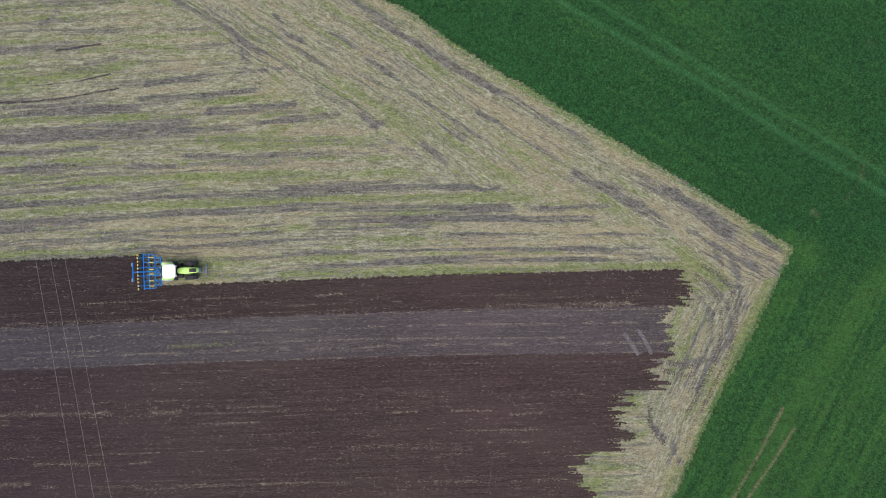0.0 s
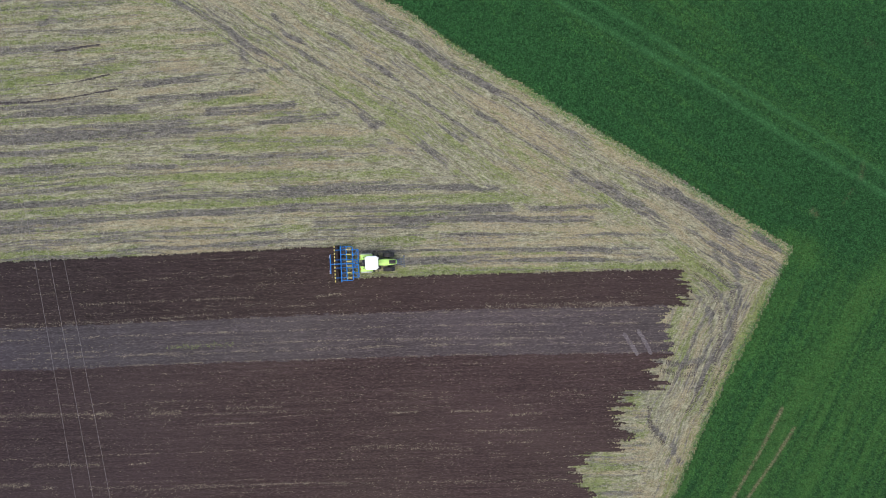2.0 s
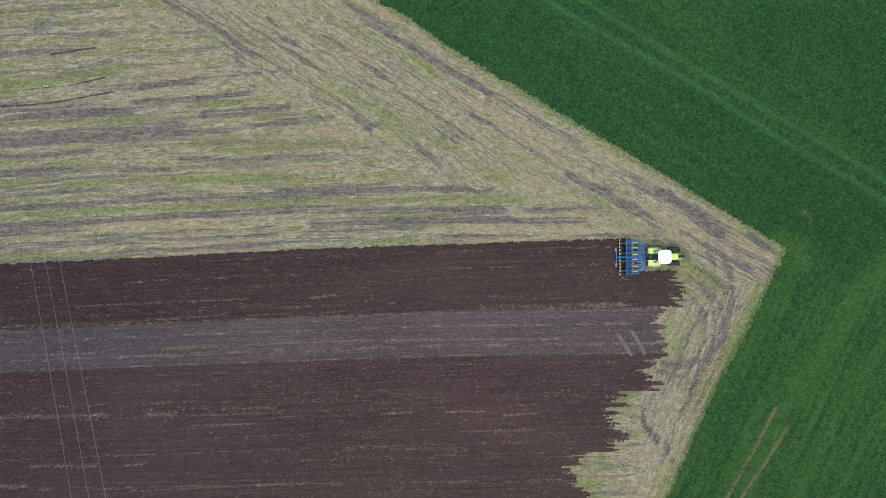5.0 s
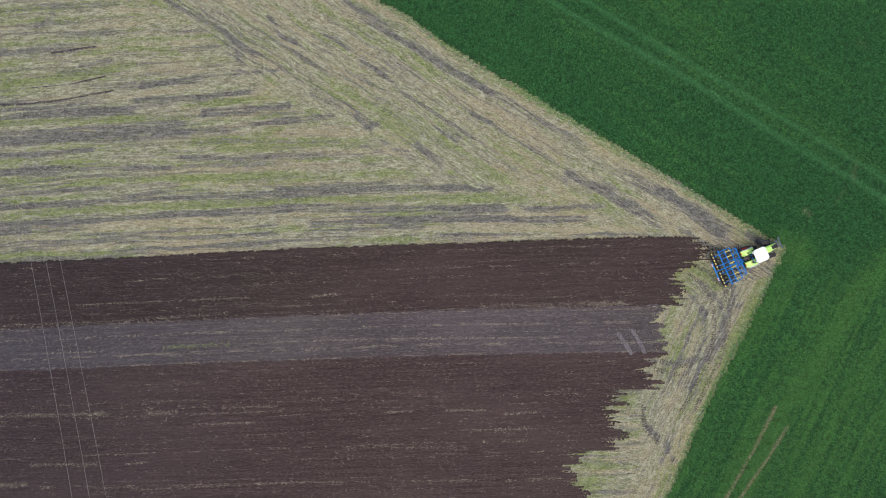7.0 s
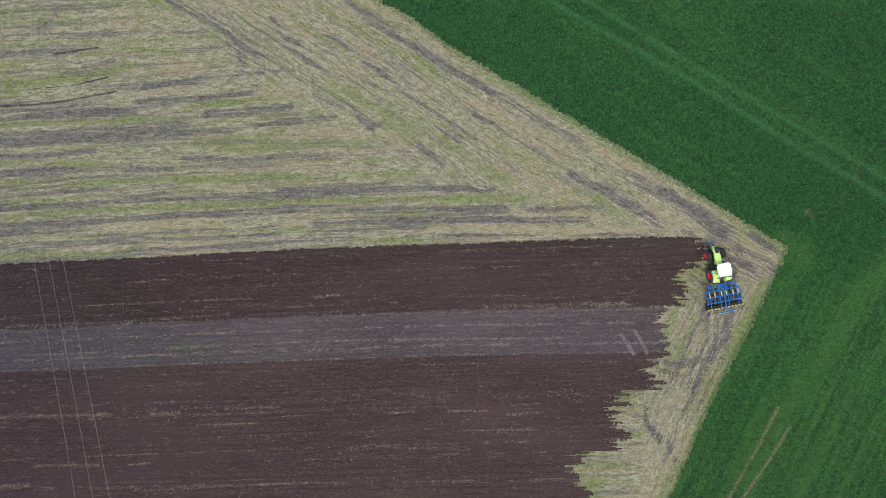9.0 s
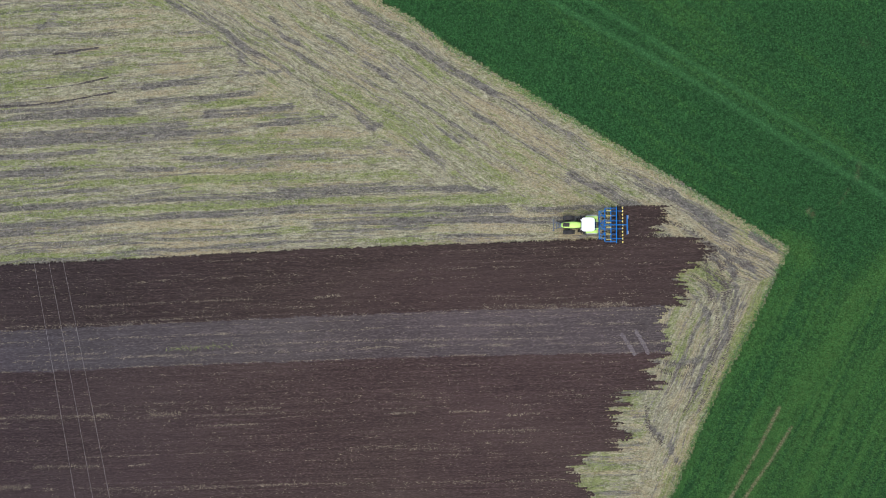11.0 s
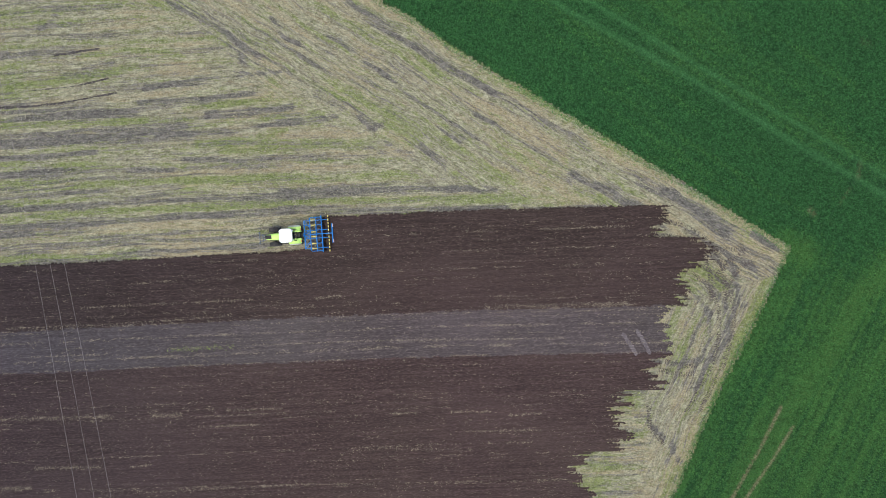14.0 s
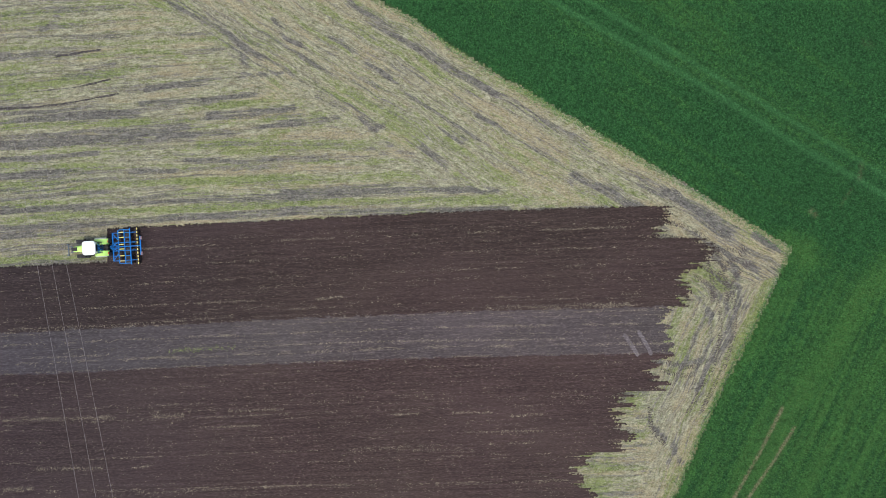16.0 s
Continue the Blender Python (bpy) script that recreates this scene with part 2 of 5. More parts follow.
# bare grey rows of the stubble: line, half width, share
BARE_NORTH = [
    ([(-49.4, 25.7), (-45.2, 26.3)], 0.19, 1.0),
    ([(-40.9, 22.7), (-37.7, 23.2), (-33.8, 23.9), (-28.4, 24.4), (-22.1, 24.9)], 0.39, 0.8),
    ([(-41.6, 20.7), (-36.2, 21.1), (-31.5, 21.4), (-26.0, 22.1)], 0.47, 0.8),
    ([(-54.1, 18.9), (-48.7, 19.1), (-42.4, 19.4)], 0.39, 0.6),
    ([(-32.3, 19.0), (-26.0, 19.6), (-20.6, 20.0)], 0.55, 0.8),
    ([(-61.1, 15.2), (-54.1, 15.4), (-49.4, 15.8), (-41.6, 16.6), (-35.4, 17.4)], 0.47, 0.95),
    ([(-38.9, 16.2), (-30.7, 16.8), (-25.3, 17.2), (-20.6, 18.0)], 0.47, 0.85),
    ([(-61.1, 13.2), (-53.3, 13.4), (-47.9, 14.0)], 0.47, 0.9),
    ([(-35.4, 12.9), (-26.0, 12.9), (-17.5, 13.3), (-13.6, 13.5)], 0.39, 0.8),
    ([(-61.1, 10.8), (-52.6, 11.3)], 0.39, 0.45),
    ([(-43.2, 11.2), (-37.0, 11.5)], 0.31, 0.75),
]
# bare rows further south
BARE_MIDDLE = [
    ([(-61.1, 7.7), (-52.6, 8.3), (-45.5, 8.8), (-36.2, 9.2)], 0.31, 0.75),
    ([(-61.1, 5.8), (-52.6, 6.3), (-41.6, 7.1), (-29.9, 7.5), (-20.6, 8.0)], 0.39, 0.75),
    ([(-22.1, 8.0), (-12.8, 8.3), (-2.7, 8.7), (7.5, 8.3)], 0.55, 0.85),
    ([(-61.1, 3.7), (-52.6, 3.8), (-41.6, 4.5), (-31.5, 5.2), (-20.6, 5.8)], 0.39, 0.85),
    ([(-22.1, 5.7), (-12.8, 5.9), (-1.9, 5.9), (9.0, 5.8)], 0.62, 0.85),
    ([(-61.1, 2.6), (-56.5, 2.7)], 0.31, 0.6),
    ([(-49.4, 2.0), (-41.6, 2.3), (-33.8, 2.9), (-22.1, 3.4)], 0.23, 0.75),
    ([(-17.5, 3.5), (-6.6, 4.0), (1.2, 4.1), (10.6, 4.1), (20.7, 4.3)], 0.47, 0.85),
]
# bare rows beside the tilled land
BARE_SOUTH = [
    ([(-61.1, 0.2), (-51.0, 0.9), (-39.3, 1.6), (-22.1, 2.3)], 0.31, 0.7),
    ([(-18.2, 2.6), (-6.6, 3.0), (9.0, 3.1)], 0.22, 0.9),
    ([(-49.4, -0.2), (-37.7, 0.2), (-29.9, 0.8), (-21.4, 1.2)], 0.23, 0.7),
    ([(-22.1, 1.3), (-14.3, 1.8), (-2.7, 2.0)], 0.23, 0.6),
    ([(-33.8, -1.6), (-20.6, -1.0)], 0.23, 0.6),
    ([(-22.1, -0.7), (-10.4, -0.4), (5.1, 0.0), (18.4, 0.0), (28.5, 0.1)], 0.22, 1.0),
    ([(-33.8, -3.0), (-17.5, -2.3)], 0.31, 0.65),
    ([(-17.5, -2.3), (-2.7, -1.7), (12.9, -1.4), (20.7, -1.5)], 0.39, 0.8),
    ([(20.7, -1.5), (32.4, -1.3)], 0.39, 0.55),
    ([(-0.3, 2.2), (18.4, 2.1), (30.9, 1.9)], 0.23, 0.6),
    ([(12.2, 5.6), (23.1, 6.0)], 0.39, 0.6),
]
# bare places and turns in the north
BARE_PLACES = [
    ([(-22.1, 17.9), (-17.5, 18.2), (-14.3, 18.6)], 0.39, 0.85),
    ([(-37.0, 34.4), (-33.1, 32.0), (-29.9, 30.1), (-27.6, 28.2), (-27.2, 25.8), (-27.6, 24.6)], 0.60, 0.42),
    ([(-32.3, 32.8), (-28.4, 29.7), (-25.3, 27.0)], 0.60, 0.42),
    ([(-23.3, 32.4), (-22.1, 30.9)], 0.39, 0.7),
    ([(-21.8, 29.7), (-19.8, 28.9)], 0.47, 0.9),
    ([(-10.4, 26.2), (-7.3, 24.6)], 0.47, 0.6),
    ([(-0.3, 16.8), (2.8, 15.3)], 0.47, 0.8),
    ([(-12.0, 16.1), (-8.1, 17.6)], 0.39, 0.6),
    ([(-2.7, 14.5), (0.5, 11.8)], 0.47, 0.6),
    ([(5.1, 18.8), (7.5, 17.6)], 0.39, 0.6),
    ([(-55.3, 30.9), (-53.3, 32.7)], 0.39, 0.55),
    ([(-17.5, 21.5), (-13.6, 19.6)], 0.31, 0.6),
    ([(-11.2, 18.4), (-9.3, 16.8)], 0.39, 0.7),
]
# worn ground along the north edge and at the corner
BARE_EDGE = [
    ([(-12.8, 34.4), (-6.6, 30.1), (1.2, 25.4), (11.4, 19.6), (21.5, 13.7), (26.2, 11.0), (32.4, 7.5)], 0.60, 0.6),
    ([(-6.6, 26.2), (1.2, 21.5), (9.0, 16.5), (16.8, 11.8)], 0.40, 0.45),
    ([(-17.5, 31.3), (-10.4, 26.2), (-3.4, 21.1), (5.1, 15.3)], 0.40, 0.5),
    ([(-3.4, 28.5), (3.6, 24.3), (7.5, 21.5)], 0.47, 0.45),
    ([(24.6, 7.1), (29.3, 4.8), (30.9, 3.6)], 0.62, 0.6),
    ([(31.7, 7.9), (35.6, 5.1), (39.5, 2.4)], 1.01, 0.75),
    ([(27.0, 9.0), (30.5, 7.5)], 0.55, 0.6),
    ([(43.4, 2.3), (45.9, 0.3)], 0.62, 0.95),
    ([(18.4, 10.1), (21.5, 8.8), (23.9, 8.3)], 1.01, 0.9),
    ([(41.6, -1.6), (43.2, -2.9)], 0.70, 0.7),
    ([(37.1, 0.9), (39.5, -0.7), (40.6, -3.0), (41.0, -6.2), (40.2, -9.3)], 0.39, 0.8),
    ([(37.5, -0.3), (38.7, -2.3)], 0.23, 0.8),
]
# wheel ways on the headland
BARE_HEADLAND = [
    ([(36.3, -4.6), (38.7, -6.9), (39.8, -9.3), (39.5, -12.4), (37.1, -15.5), (34.8, -19.4)], 0.47, 0.7),
    ([(35.6, -6.9), (37.3, -9.3), (37.0, -12.4), (35.6, -15.5), (32.4, -20.2)], 0.39, 0.6),
    ([(41.8, -7.7), (40.2, -11.6), (37.1, -17.1), (34.0, -23.3), (30.9, -29.5)], 0.55, 0.5),
    ([(28.9, -15.5), (33.2, -15.9), (36.3, -15.1)], 0.47, 0.6),
    ([(28.5, -24.1), (31.7, -27.2), (32.8, -29.5)], 0.39, 0.6),
]
# weedy green rows: line, half width, share
GREEN_NORTH = [
    ([(-61.1, 23.2), (-53.3, 23.8), (-45.5, 24.9), (-42.4, 26.0)], 0.47, 0.8),
    ([(-49.4, 27.0), (-43.2, 28.2), (-36.2, 27.5)], 0.47, 0.6),
    ([(-61.1, 25.7), (-52.6, 26.2)], 0.47, 0.6),
    ([(-61.1, 17.6), (-49.4, 17.9), (-40.9, 18.4)], 0.47, 0.6),
    ([(-35.4, 19.7), (-29.9, 20.4), (-23.7, 21.5)], 0.39, 0.7),
    ([(-35.4, 17.6), (-26.0, 18.4), (-21.4, 18.8)], 0.39, 0.6),
    ([(-33.8, 15.3), (-26.0, 15.9), (-21.4, 16.8)], 0.47, 0.8),
    ([(-29.9, 14.0), (-20.6, 14.5), (-11.2, 14.9)], 0.47, 0.8),
    ([(-53.3, 12.2), (-37.7, 12.4)], 0.39, 0.6),
]
# weedy rows further south
GREEN_SOUTH = [
    ([(-49.4, 9.6), (-37.7, 10.1), (-20.6, 10.2)], 0.39, 0.7),
    ([(-61.1, 4.8), (-53.3, 5.4), (-37.7, 6.2), (-20.6, 6.7), (-10.4, 6.9)], 0.47, 0.9),
    ([(-10.4, 7.1), (5.1, 6.9), (12.2, 6.9)], 0.39, 0.75),
    ([(-22.1, 4.8), (-6.6, 4.9), (9.0, 4.9)], 0.31, 0.6),
    ([(-11.2, 1.5), (-2.7, 1.6)], 0.39, 0.7),
    ([(-2.7, -0.5), (16.8, -0.5)], 0.31, 0.95),
    ([(-22.1, -1.1), (-6.6, -0.9)], 0.31, 0.7),
    ([(-22.1, -3.6), (-6.6, -3.0), (16.8, -2.7), (32.4, -2.3)], 0.39, 0.85),
    ([(-18.2, 12.7), (-15.1, 12.7)], 0.31, 0.8),
    ([(-61.1, -0.7), (-49.4, -0.5), (-42.4, -0.2)], 0.31, 0.6),
    ([(16.8, 5.1), (28.5, 5.5)], 0.31, 0.6),
]
# rows of yellow straw: line, half width, share
STRAW_ROWS = [
    ([(-22.1, 16.3), (-10.4, 16.5)], 0.47, 0.6),
    ([(-22.1, 11.8), (-11.2, 11.8)], 0.39, 0.6),
    ([(-41.6, 3.6), (-29.9, 3.7), (-20.6, 4.0)], 0.31, 0.8),
    ([(-49.4, 2.8), (-37.7, 3.0)], 0.31, 0.6),
    ([(-11.2, 3.5), (-6.6, 3.9)], 0.31, 0.6),
    ([(-2.7, 2.8), (28.5, 2.8)], 0.39, 0.7),
    ([(-2.7, 0.9), (24.6, 1.0)], 0.31, 0.6),
    ([(5.9, 20.4), (9.0, 18.4), (12.9, 16.1), (16.8, 13.3)], 0.70, 0.9),
    ([(21.5, 13.7), (25.4, 12.2), (28.5, 10.2), (31.7, 8.7)], 0.70, 0.9),
    ([(-11.2, 27.4), (-5.0, 24.6), (1.2, 21.5)], 0.70, 0.5),
    ([(28.5, 6.3), (32.4, 3.6), (33.2, 1.6)], 0.62, 0.6),
]
# thin dark wheel ruts in the west: line, half width
RUTS = [
    ([(-61.14, 20.20), (-56.46, 20.35), (-51.00, 21.06), (-44.76, 22.15)], 0.11),
    ([(-56.46, 22.54), (-50.22, 23.16), (-45.93, 24.17)], 0.08),
    ([(-53.34, 27.37), (-45.54, 28.62)], 0.07),
]


def row_share(x, y):
    """Where the long rows lie, and where the stubble runs along the field's edges instead."""
    dn = (np.interp(x, NX, NY) - y) * 0.84
    reach = np.interp(x, [-2, 17, 26], [15, 7.5, 6.5])
    return np.clip((dn - reach + (rough(x, y, 6, 8) - 0.5) * 7) / 4.5, 0, 1) * np.clip((31 - x) / 5, 0, 1)


def flow_rows(x, y):
    wob = (rough(x, y, 7, 5) - 0.5) * 0.9
    return np.stack([x, stripe_place(x, y) + wob, row_share(x, y)], -1)


def flow_edge(x, y):
    """Runs along the north edge, and round the corner along the east edge."""
    wob = (rough(x, y, 5, 6) - 0.5) * 1.2
    dn = (np.interp(x, NX, NY) - y) * 0.84
    de = (np.interp(y, EY, EX) - x) * 0.89
    north = dn < de + 4
    return np.stack([np.where(north, x * 0.84 - y * 0.54, x * 0.45 + y * 0.89), np.where(north, dn, de + 60) + wob, 0 * x], -1)


def stubble_cover(x, y):
    dn = (np.interp(x, NX, NY) - y) * 0.84
    de = np.interp(y, EY, EX) - x
    rows = row_share(x, y)
    # more bare grey westward, with the lens's edge falloff put into the cover
    west = np.clip((-28 - x) / 30, 0, 1)
    bare = 0.06 + 0.34 * (rough(x, y, 3.5, 21) - 0.5) + 0.26 * west
    green = 0.18 + 0.9 * (rough(x, y, 5, 22) - 0.5) + 0.2 * ridge(np.hypot((x + 22) / 20, (y - 14) / 6), 1.0)
    straw = 0.3 + 1.3 * (rough(x, y, 6, 23) - 0.5) - 0.2 * west + 0.18 * np.clip((7 - y) / 6, 0, 1)
    v = stripe_place(x, y) + (rough(x, y, 9, 5) - 0.5) * 0.7
    fade = rows * (0.35 + 1.1 * rough(x * 0.35, y, 4, 24))
    bare = bare + fade * (lattice(v, x * 0.03, 0.85, 25) - 0.52) * 0.75
    green = green + fade * (lattice(v, x * 0.03, 0.95, 26) - 0.5) * 0.9
    straw = straw + fade * (lattice(v, x * 0.03, 0.70, 28) - 0.5) * 0.8
    for k, (line, width, share) in enumerate(GREEN_NORTH + GREEN_SOUTH):
        m = band(x, y, line, width * 1.1, lambda px, py: (rough(px * 0.4, py, 1.1, 140 + k) - 0.5) * width) * share
        green, bare = green + 0.95 * m, bare - 0.5 * m
    for k, (line, width, share) in enumerate(STRAW_ROWS):
        m = band(x, y, line, width * 1.2, lambda px, py: (rough(px * 0.4, py, 1.1, 170 + k) - 0.5) * width) * share
        straw, bare, green = straw + 0.9 * m, bare - 0.4 * m, green - 0.3 * m
    # along the north edge the rows run with the edge
    by = (1 - rows)
    run = flow_edge(x, y)
    streak = rough(run[:, 1], run[:, 0] * 0.07, 1.2, 61)
    bare = bare + by * (streak - 0.56) * 1.5
    green = green + by * (rough(run[:, 1], run[:, 0] * 0.10, 1.6, 62) - 0.52) * 1.8 - 0.02 * by
    straw = straw + ridge(dn - 0.9, 1.0) * (x < CORNER[0]) * 0.5 + ridge(dn - 5.2, 1.4) * ridge(x - 10, 14) * 0.5 + ridge(de - 1.0, 1.0) * (y < CORNER[1]) * 0.4
    green = green - ridge(dn - 1.0, 1.6) * 0.3 + ridge(de - 0.8, 1.2) * (y < CORNER[1]) * 0.35
    for k, (line, width, share) in enumerate(BARE_NORTH + BARE_MIDDLE + BARE_SOUTH + BARE_PLACES + BARE_EDGE + BARE_HEADLAND):
        m = band(x, y, line, width, lambda px, py: (rough(px * 0.4, py, 1.1, 70 + k) - 0.5) * width) * share
        bare, green, straw = bare + 1.3 * m, green - 0.5 * m, straw - 0.35 * m
    head = (y < CORNER[1]) & (x > 5)
    bare = bare + np.where(head, 0.02 + 0.5 * (rough(x, y, 2.5, 29) - 0.5), 0)
    straw = straw + np.where(head, 0.12 + 1.0 * (rough(x, y, 3, 27) - 0.5), 0)
    green = green + np.where(head, ridge(near_line(x, y, [(32.83, -4.60), (32.44, -9.28), (32.05, -13.18)])[0], 2.0) * 0.34 + ridge(near_line(x, y, [(26.20, -20.20), (26.20, -24.88), (21.52, -29.56), (21.13, -33.45)])[0], 2.0) * 0.4, 0)
    return np.stack([bare, green, straw], -1)


ground = sheet("ground", lines(-66, 50, 0.24, 1800), lines(-40, 40, 0.24, 1800), lambda x, y: (rough(x, y, 0.9, 2) - 0.5) * 0.05 * (np.hypot(x, y) < 90) - 0.06, stubble_cover, STUBBLE, None, (("flow_rows", flow_rows), ("flow_edge", flow_edge)))
tagged(ground, "pale stubble field with greenish weeds and bare grey rows", "field", kind="structure")

# tramlines and pale places in the crop: line, half width
TRAMS = [([(13.73, 35.56), (17.62, 33.22), (24.64, 29.24), (32.44, 24.95), (40.24, 20.20), (48.04, 15.13), (58.18, 9.28), (66.75, 3.82)], 0.52),
         ([(16.84, 36.73), (20.74, 34.39), (24.64, 32.05), (32.44, 27.22), (40.24, 22.69), (48.04, 18.01), (55.84, 13.34), (66.75, 6.71)], 0.44)]
PALE = [([(41.80, -34.23), (46.87, -25.66), (51.16, -18.64), (55.84, -11.62), (61.14, -3.04), (65.19, 3.20)], 1.2, 0.42), ([(32.44, -43.59), (46.48, -22.93), (53.50, -12.40), (63.63, 3.20)], 0.8, 0.22),
        ([(49.60, -34.23), (55.84, -23.32), (63.63, -9.28)], 1.0, 0.3), ([(42.58, -13.96), (48.04, -4.60), (51.16, 3.20)], 1.4, 0.16), ([(54.28, -35.79), (63.63, -20.20)], 1.2, 0.3),
        ([(2.81, 28.93), (13.73, 21.91)], 0.8, 0.18), ([(23.86, 19.57), (36.34, 11.78), (49.60, 5.54)], 1.2, 0.22), ([(48.04, 0.86), (51.16, -0.70)], 2.2, 0.6)]
BROWN = [([(46.87, -21.91), (43.75, -28.00), (39.46, -35.40)], 0.26, 1.15), ([(48.43, -24.72), (45.70, -29.17), (41.02, -35.79)], 0.26, 1.1), ([(51.55, 4.76), (51.00, 5.22)], 0.5, 0.6),
         ([(58.02, 11.78), (57.71, 9.83)], 0.45, 0.45), ([(58.57, 28.54), (59.35, 28.00)], 0.8, 0.3), ([(55.06, 5.93), (56.62, 8.27)], 0.3, 0.35), ([(53.89, 3.59), (54.28, 3.20)], 0.6, 0.2)]


def crop_cover(x, y):
    tram, pale, brown = np.zeros(np.shape(x)), (rough(x, y, 9, 31) - 0.5) * 0.35, np.zeros(np.shape(x))
    for line, width in TRAMS:
        d, along = near_line(x, y, line)
        tram = tram + ridge(d, width) * (0.55 + 0.5 * rough(x, y, 2.5, 33))
    for line, width, share in PALE:
        d, along = near_line(x, y, line)
        pale = pale + ridge(d, width) * share * (0.4 + rough(x, y, 2.5, 34))
    for line, width, share in BROWN:
        d, along = near_line(x, y, line)
        brown = brown + ridge(d, width) * share * (0.4 + rough(x, y, 1.5, 35))
    south = np.clip((CORNER[1] + 4 - y) / 10, 0, 1) * np.clip((x - 20) / 10, 0, 1)
    side = rough(x * 0.90 - y * 0.43, (x * 0.43 + y * 0.90) * 0.035, 0.55, 37)
    pale = pale + south * (0.34 + (side - 0.5) * 1.1)
    north = np.clip((y - CORNER[1]) / 6, 0, 1)
    pale = pale + north * (rough(x * 0.54 + y * 0.84, (x * 0.84 - y * 0.54) * 0.04, 1.1, 38) - 0.5) * 1.1
    edge = np.where(y > CORNER[1], np.where(x < CORNER[0], (y - np.interp(x, NX, NY)) * 0.84, np.hypot(x - CORNER[0], y - CORNER[1])), x - np.interp(y, EY, EX))
    brown = brown + ridge(edge, 0.5) * 0.35
    return np.stack([tram, pale, brown], -1)


crop = sheet("crop_field", lines(-12, 66, 0.3, 1700), lines(-40, 40, 0.3, 1700), lambda x, y: 0.02 + rough(x, y, 0.8, 12) * 0.08 * (np.hypot(x, y) < 90), crop_cover, CROP, in_crop)
tagged(crop, "dense dark green field of young crop with tramlines", "crop field", kind="structure")


# ---- straw, grass and crop plants ----
def scatter(name, material, x, y, z, rng, length, width, rise, blades, spread):
    """Many small bent blades, some at each place, in one mesh."""
    n = len(x) * blades
    x, y, z = np.repeat(x, blades), np.repeat(y, blades), np.repeat(z, blades)
    if blades > 1:
        x, y = x + rng.normal(0, spread, n), y + rng.normal(0, spread, n)
    turn = rng.uniform(0, 2 * math.pi, n)
    ln, wd, up = rng.uniform(*length, n), rng.uniform(*width, n), rng.uniform(*rise, n)
    c, s = np.cos(turn), np.sin(turn)
    verts = np.stack([np.stack([x - s * wd, y + c * wd, z], -1), np.stack([x + s * wd, y - c * wd, z], -1),
                      np.stack([x + c * ln * 0.55 + s * wd * 0.8, y + s * ln * 0.55 - c * wd * 0.8, z + up], -1),
                      np.stack([x + c * ln * 0.55 - s * wd * 0.8, y + s * ln * 0.55 + c * wd * 0.8, z + up], -1),
                      np.stack([x + c * ln, y + s * ln, z + up * 0.6], -1)], 1).reshape(-1, 3)
    base = np.arange(n)[:, None] * 5
    mesh = bpy.data.meshes.new(name)
    quads, tips = base + np.array([0, 1, 2, 3]), base + np.array([3, 2, 4])
    mesh.from_pydata(verts.tolist(), [], quads.tolist() + tips.tolist())
    mesh.materials.append(material)
    return new(name, mesh)


def in_stubble(x, y):
    return ~in_crop(x, y) & (y > np.interp(x, [-70, -61, 31], [-9.5, -9.0, -4.5])) | (~in_crop(x, y) & (x > np.interp(y, [-40, -30, -20, -3], [16, 20, 26, 30])))


rng = np.random.default_rng(5)
n = 260000
x, y = rng.uniform(-64, 48, n), rng.uniform(-37, 37, n)
cover = stubble_cover(x, y)
streak = rough(stripe_place(x, y) * 1.0, x * 0.12, 0.8, 66)
ok = in_stubble(x, y) & (rng.random(n) < np.clip(0.85 - 0.75 * np.clip(cover[:, 0], 0, 1) - 0.2 * cover[:, 1] + (streak - 0.5) * 0.9, 0.06, 1))
straw_bits = scatter("straw_litter", OLD_STRAW, x[ok], y[ok], np.full(ok.sum(), -0.045), rng, (0.08, 0.26), (0.014, 0.036), (0.01, 0.05), 1, 0)
tagged(straw_bits, "pale broken straw lying over the stubble field", "straw", kind="stuff")
n = 130000
x, y = rng.uniform(-64, 48, n), rng.uniform(-37, 37, n)
cover = stubble_cover(x, y)
ok = in_stubble(x, y) & (rng.random(n) < np.clip(cover[:, 1] * 0.9 - 0.4 * cover[:, 0], 0.02, 0.7))
weeds = scatter("weeds", GRASS, x[ok], y[ok], np.full(ok.sum(), -0.045), rng, (0.06, 0.17), (0.012, 0.03), (0.02, 0.06), 3, 0.07)
tagged(weeds, "yellowish green weeds among the stubble", "weeds", kind="stuff")
n = 110000
x, y = rng.uniform(-10, 64, n), rng.uniform(-37, 37, n)
ok = in_crop(x, y)
x, y = x[ok], y[ok]
cover = np.clip(crop_cover(x, y), 0, 1)
ok = rng.random(len(x)) < 1 - 1.2 * np.clip(cover[:, 0] + cover[:, 2], 0, 0.80)
x, y, cover = x[ok], y[ok], cover[ok]
light = rng.random(len(x)) < cover[:, 1] * 1.2 + 0.3 * np.clip((CORNER[1] - y) / 15, 0, 1)
for sort, leaf, label in ((~light, LEAF, "dark green leaves of the young crop"), (light, PALE_LEAF, "paler green leaves of the young crop")):
    px, py = x[sort], y[sort]
    plants = scatter("crop_plants", leaf, px, py, 0.03 + 0.06 * rough(px, py, 0.8, 12), rng, (0.10, 0.26), (0.018, 0.045), (0.04, 0.17), 4, 0.08)
    tagged(plants, label, "crop", kind="stuff")

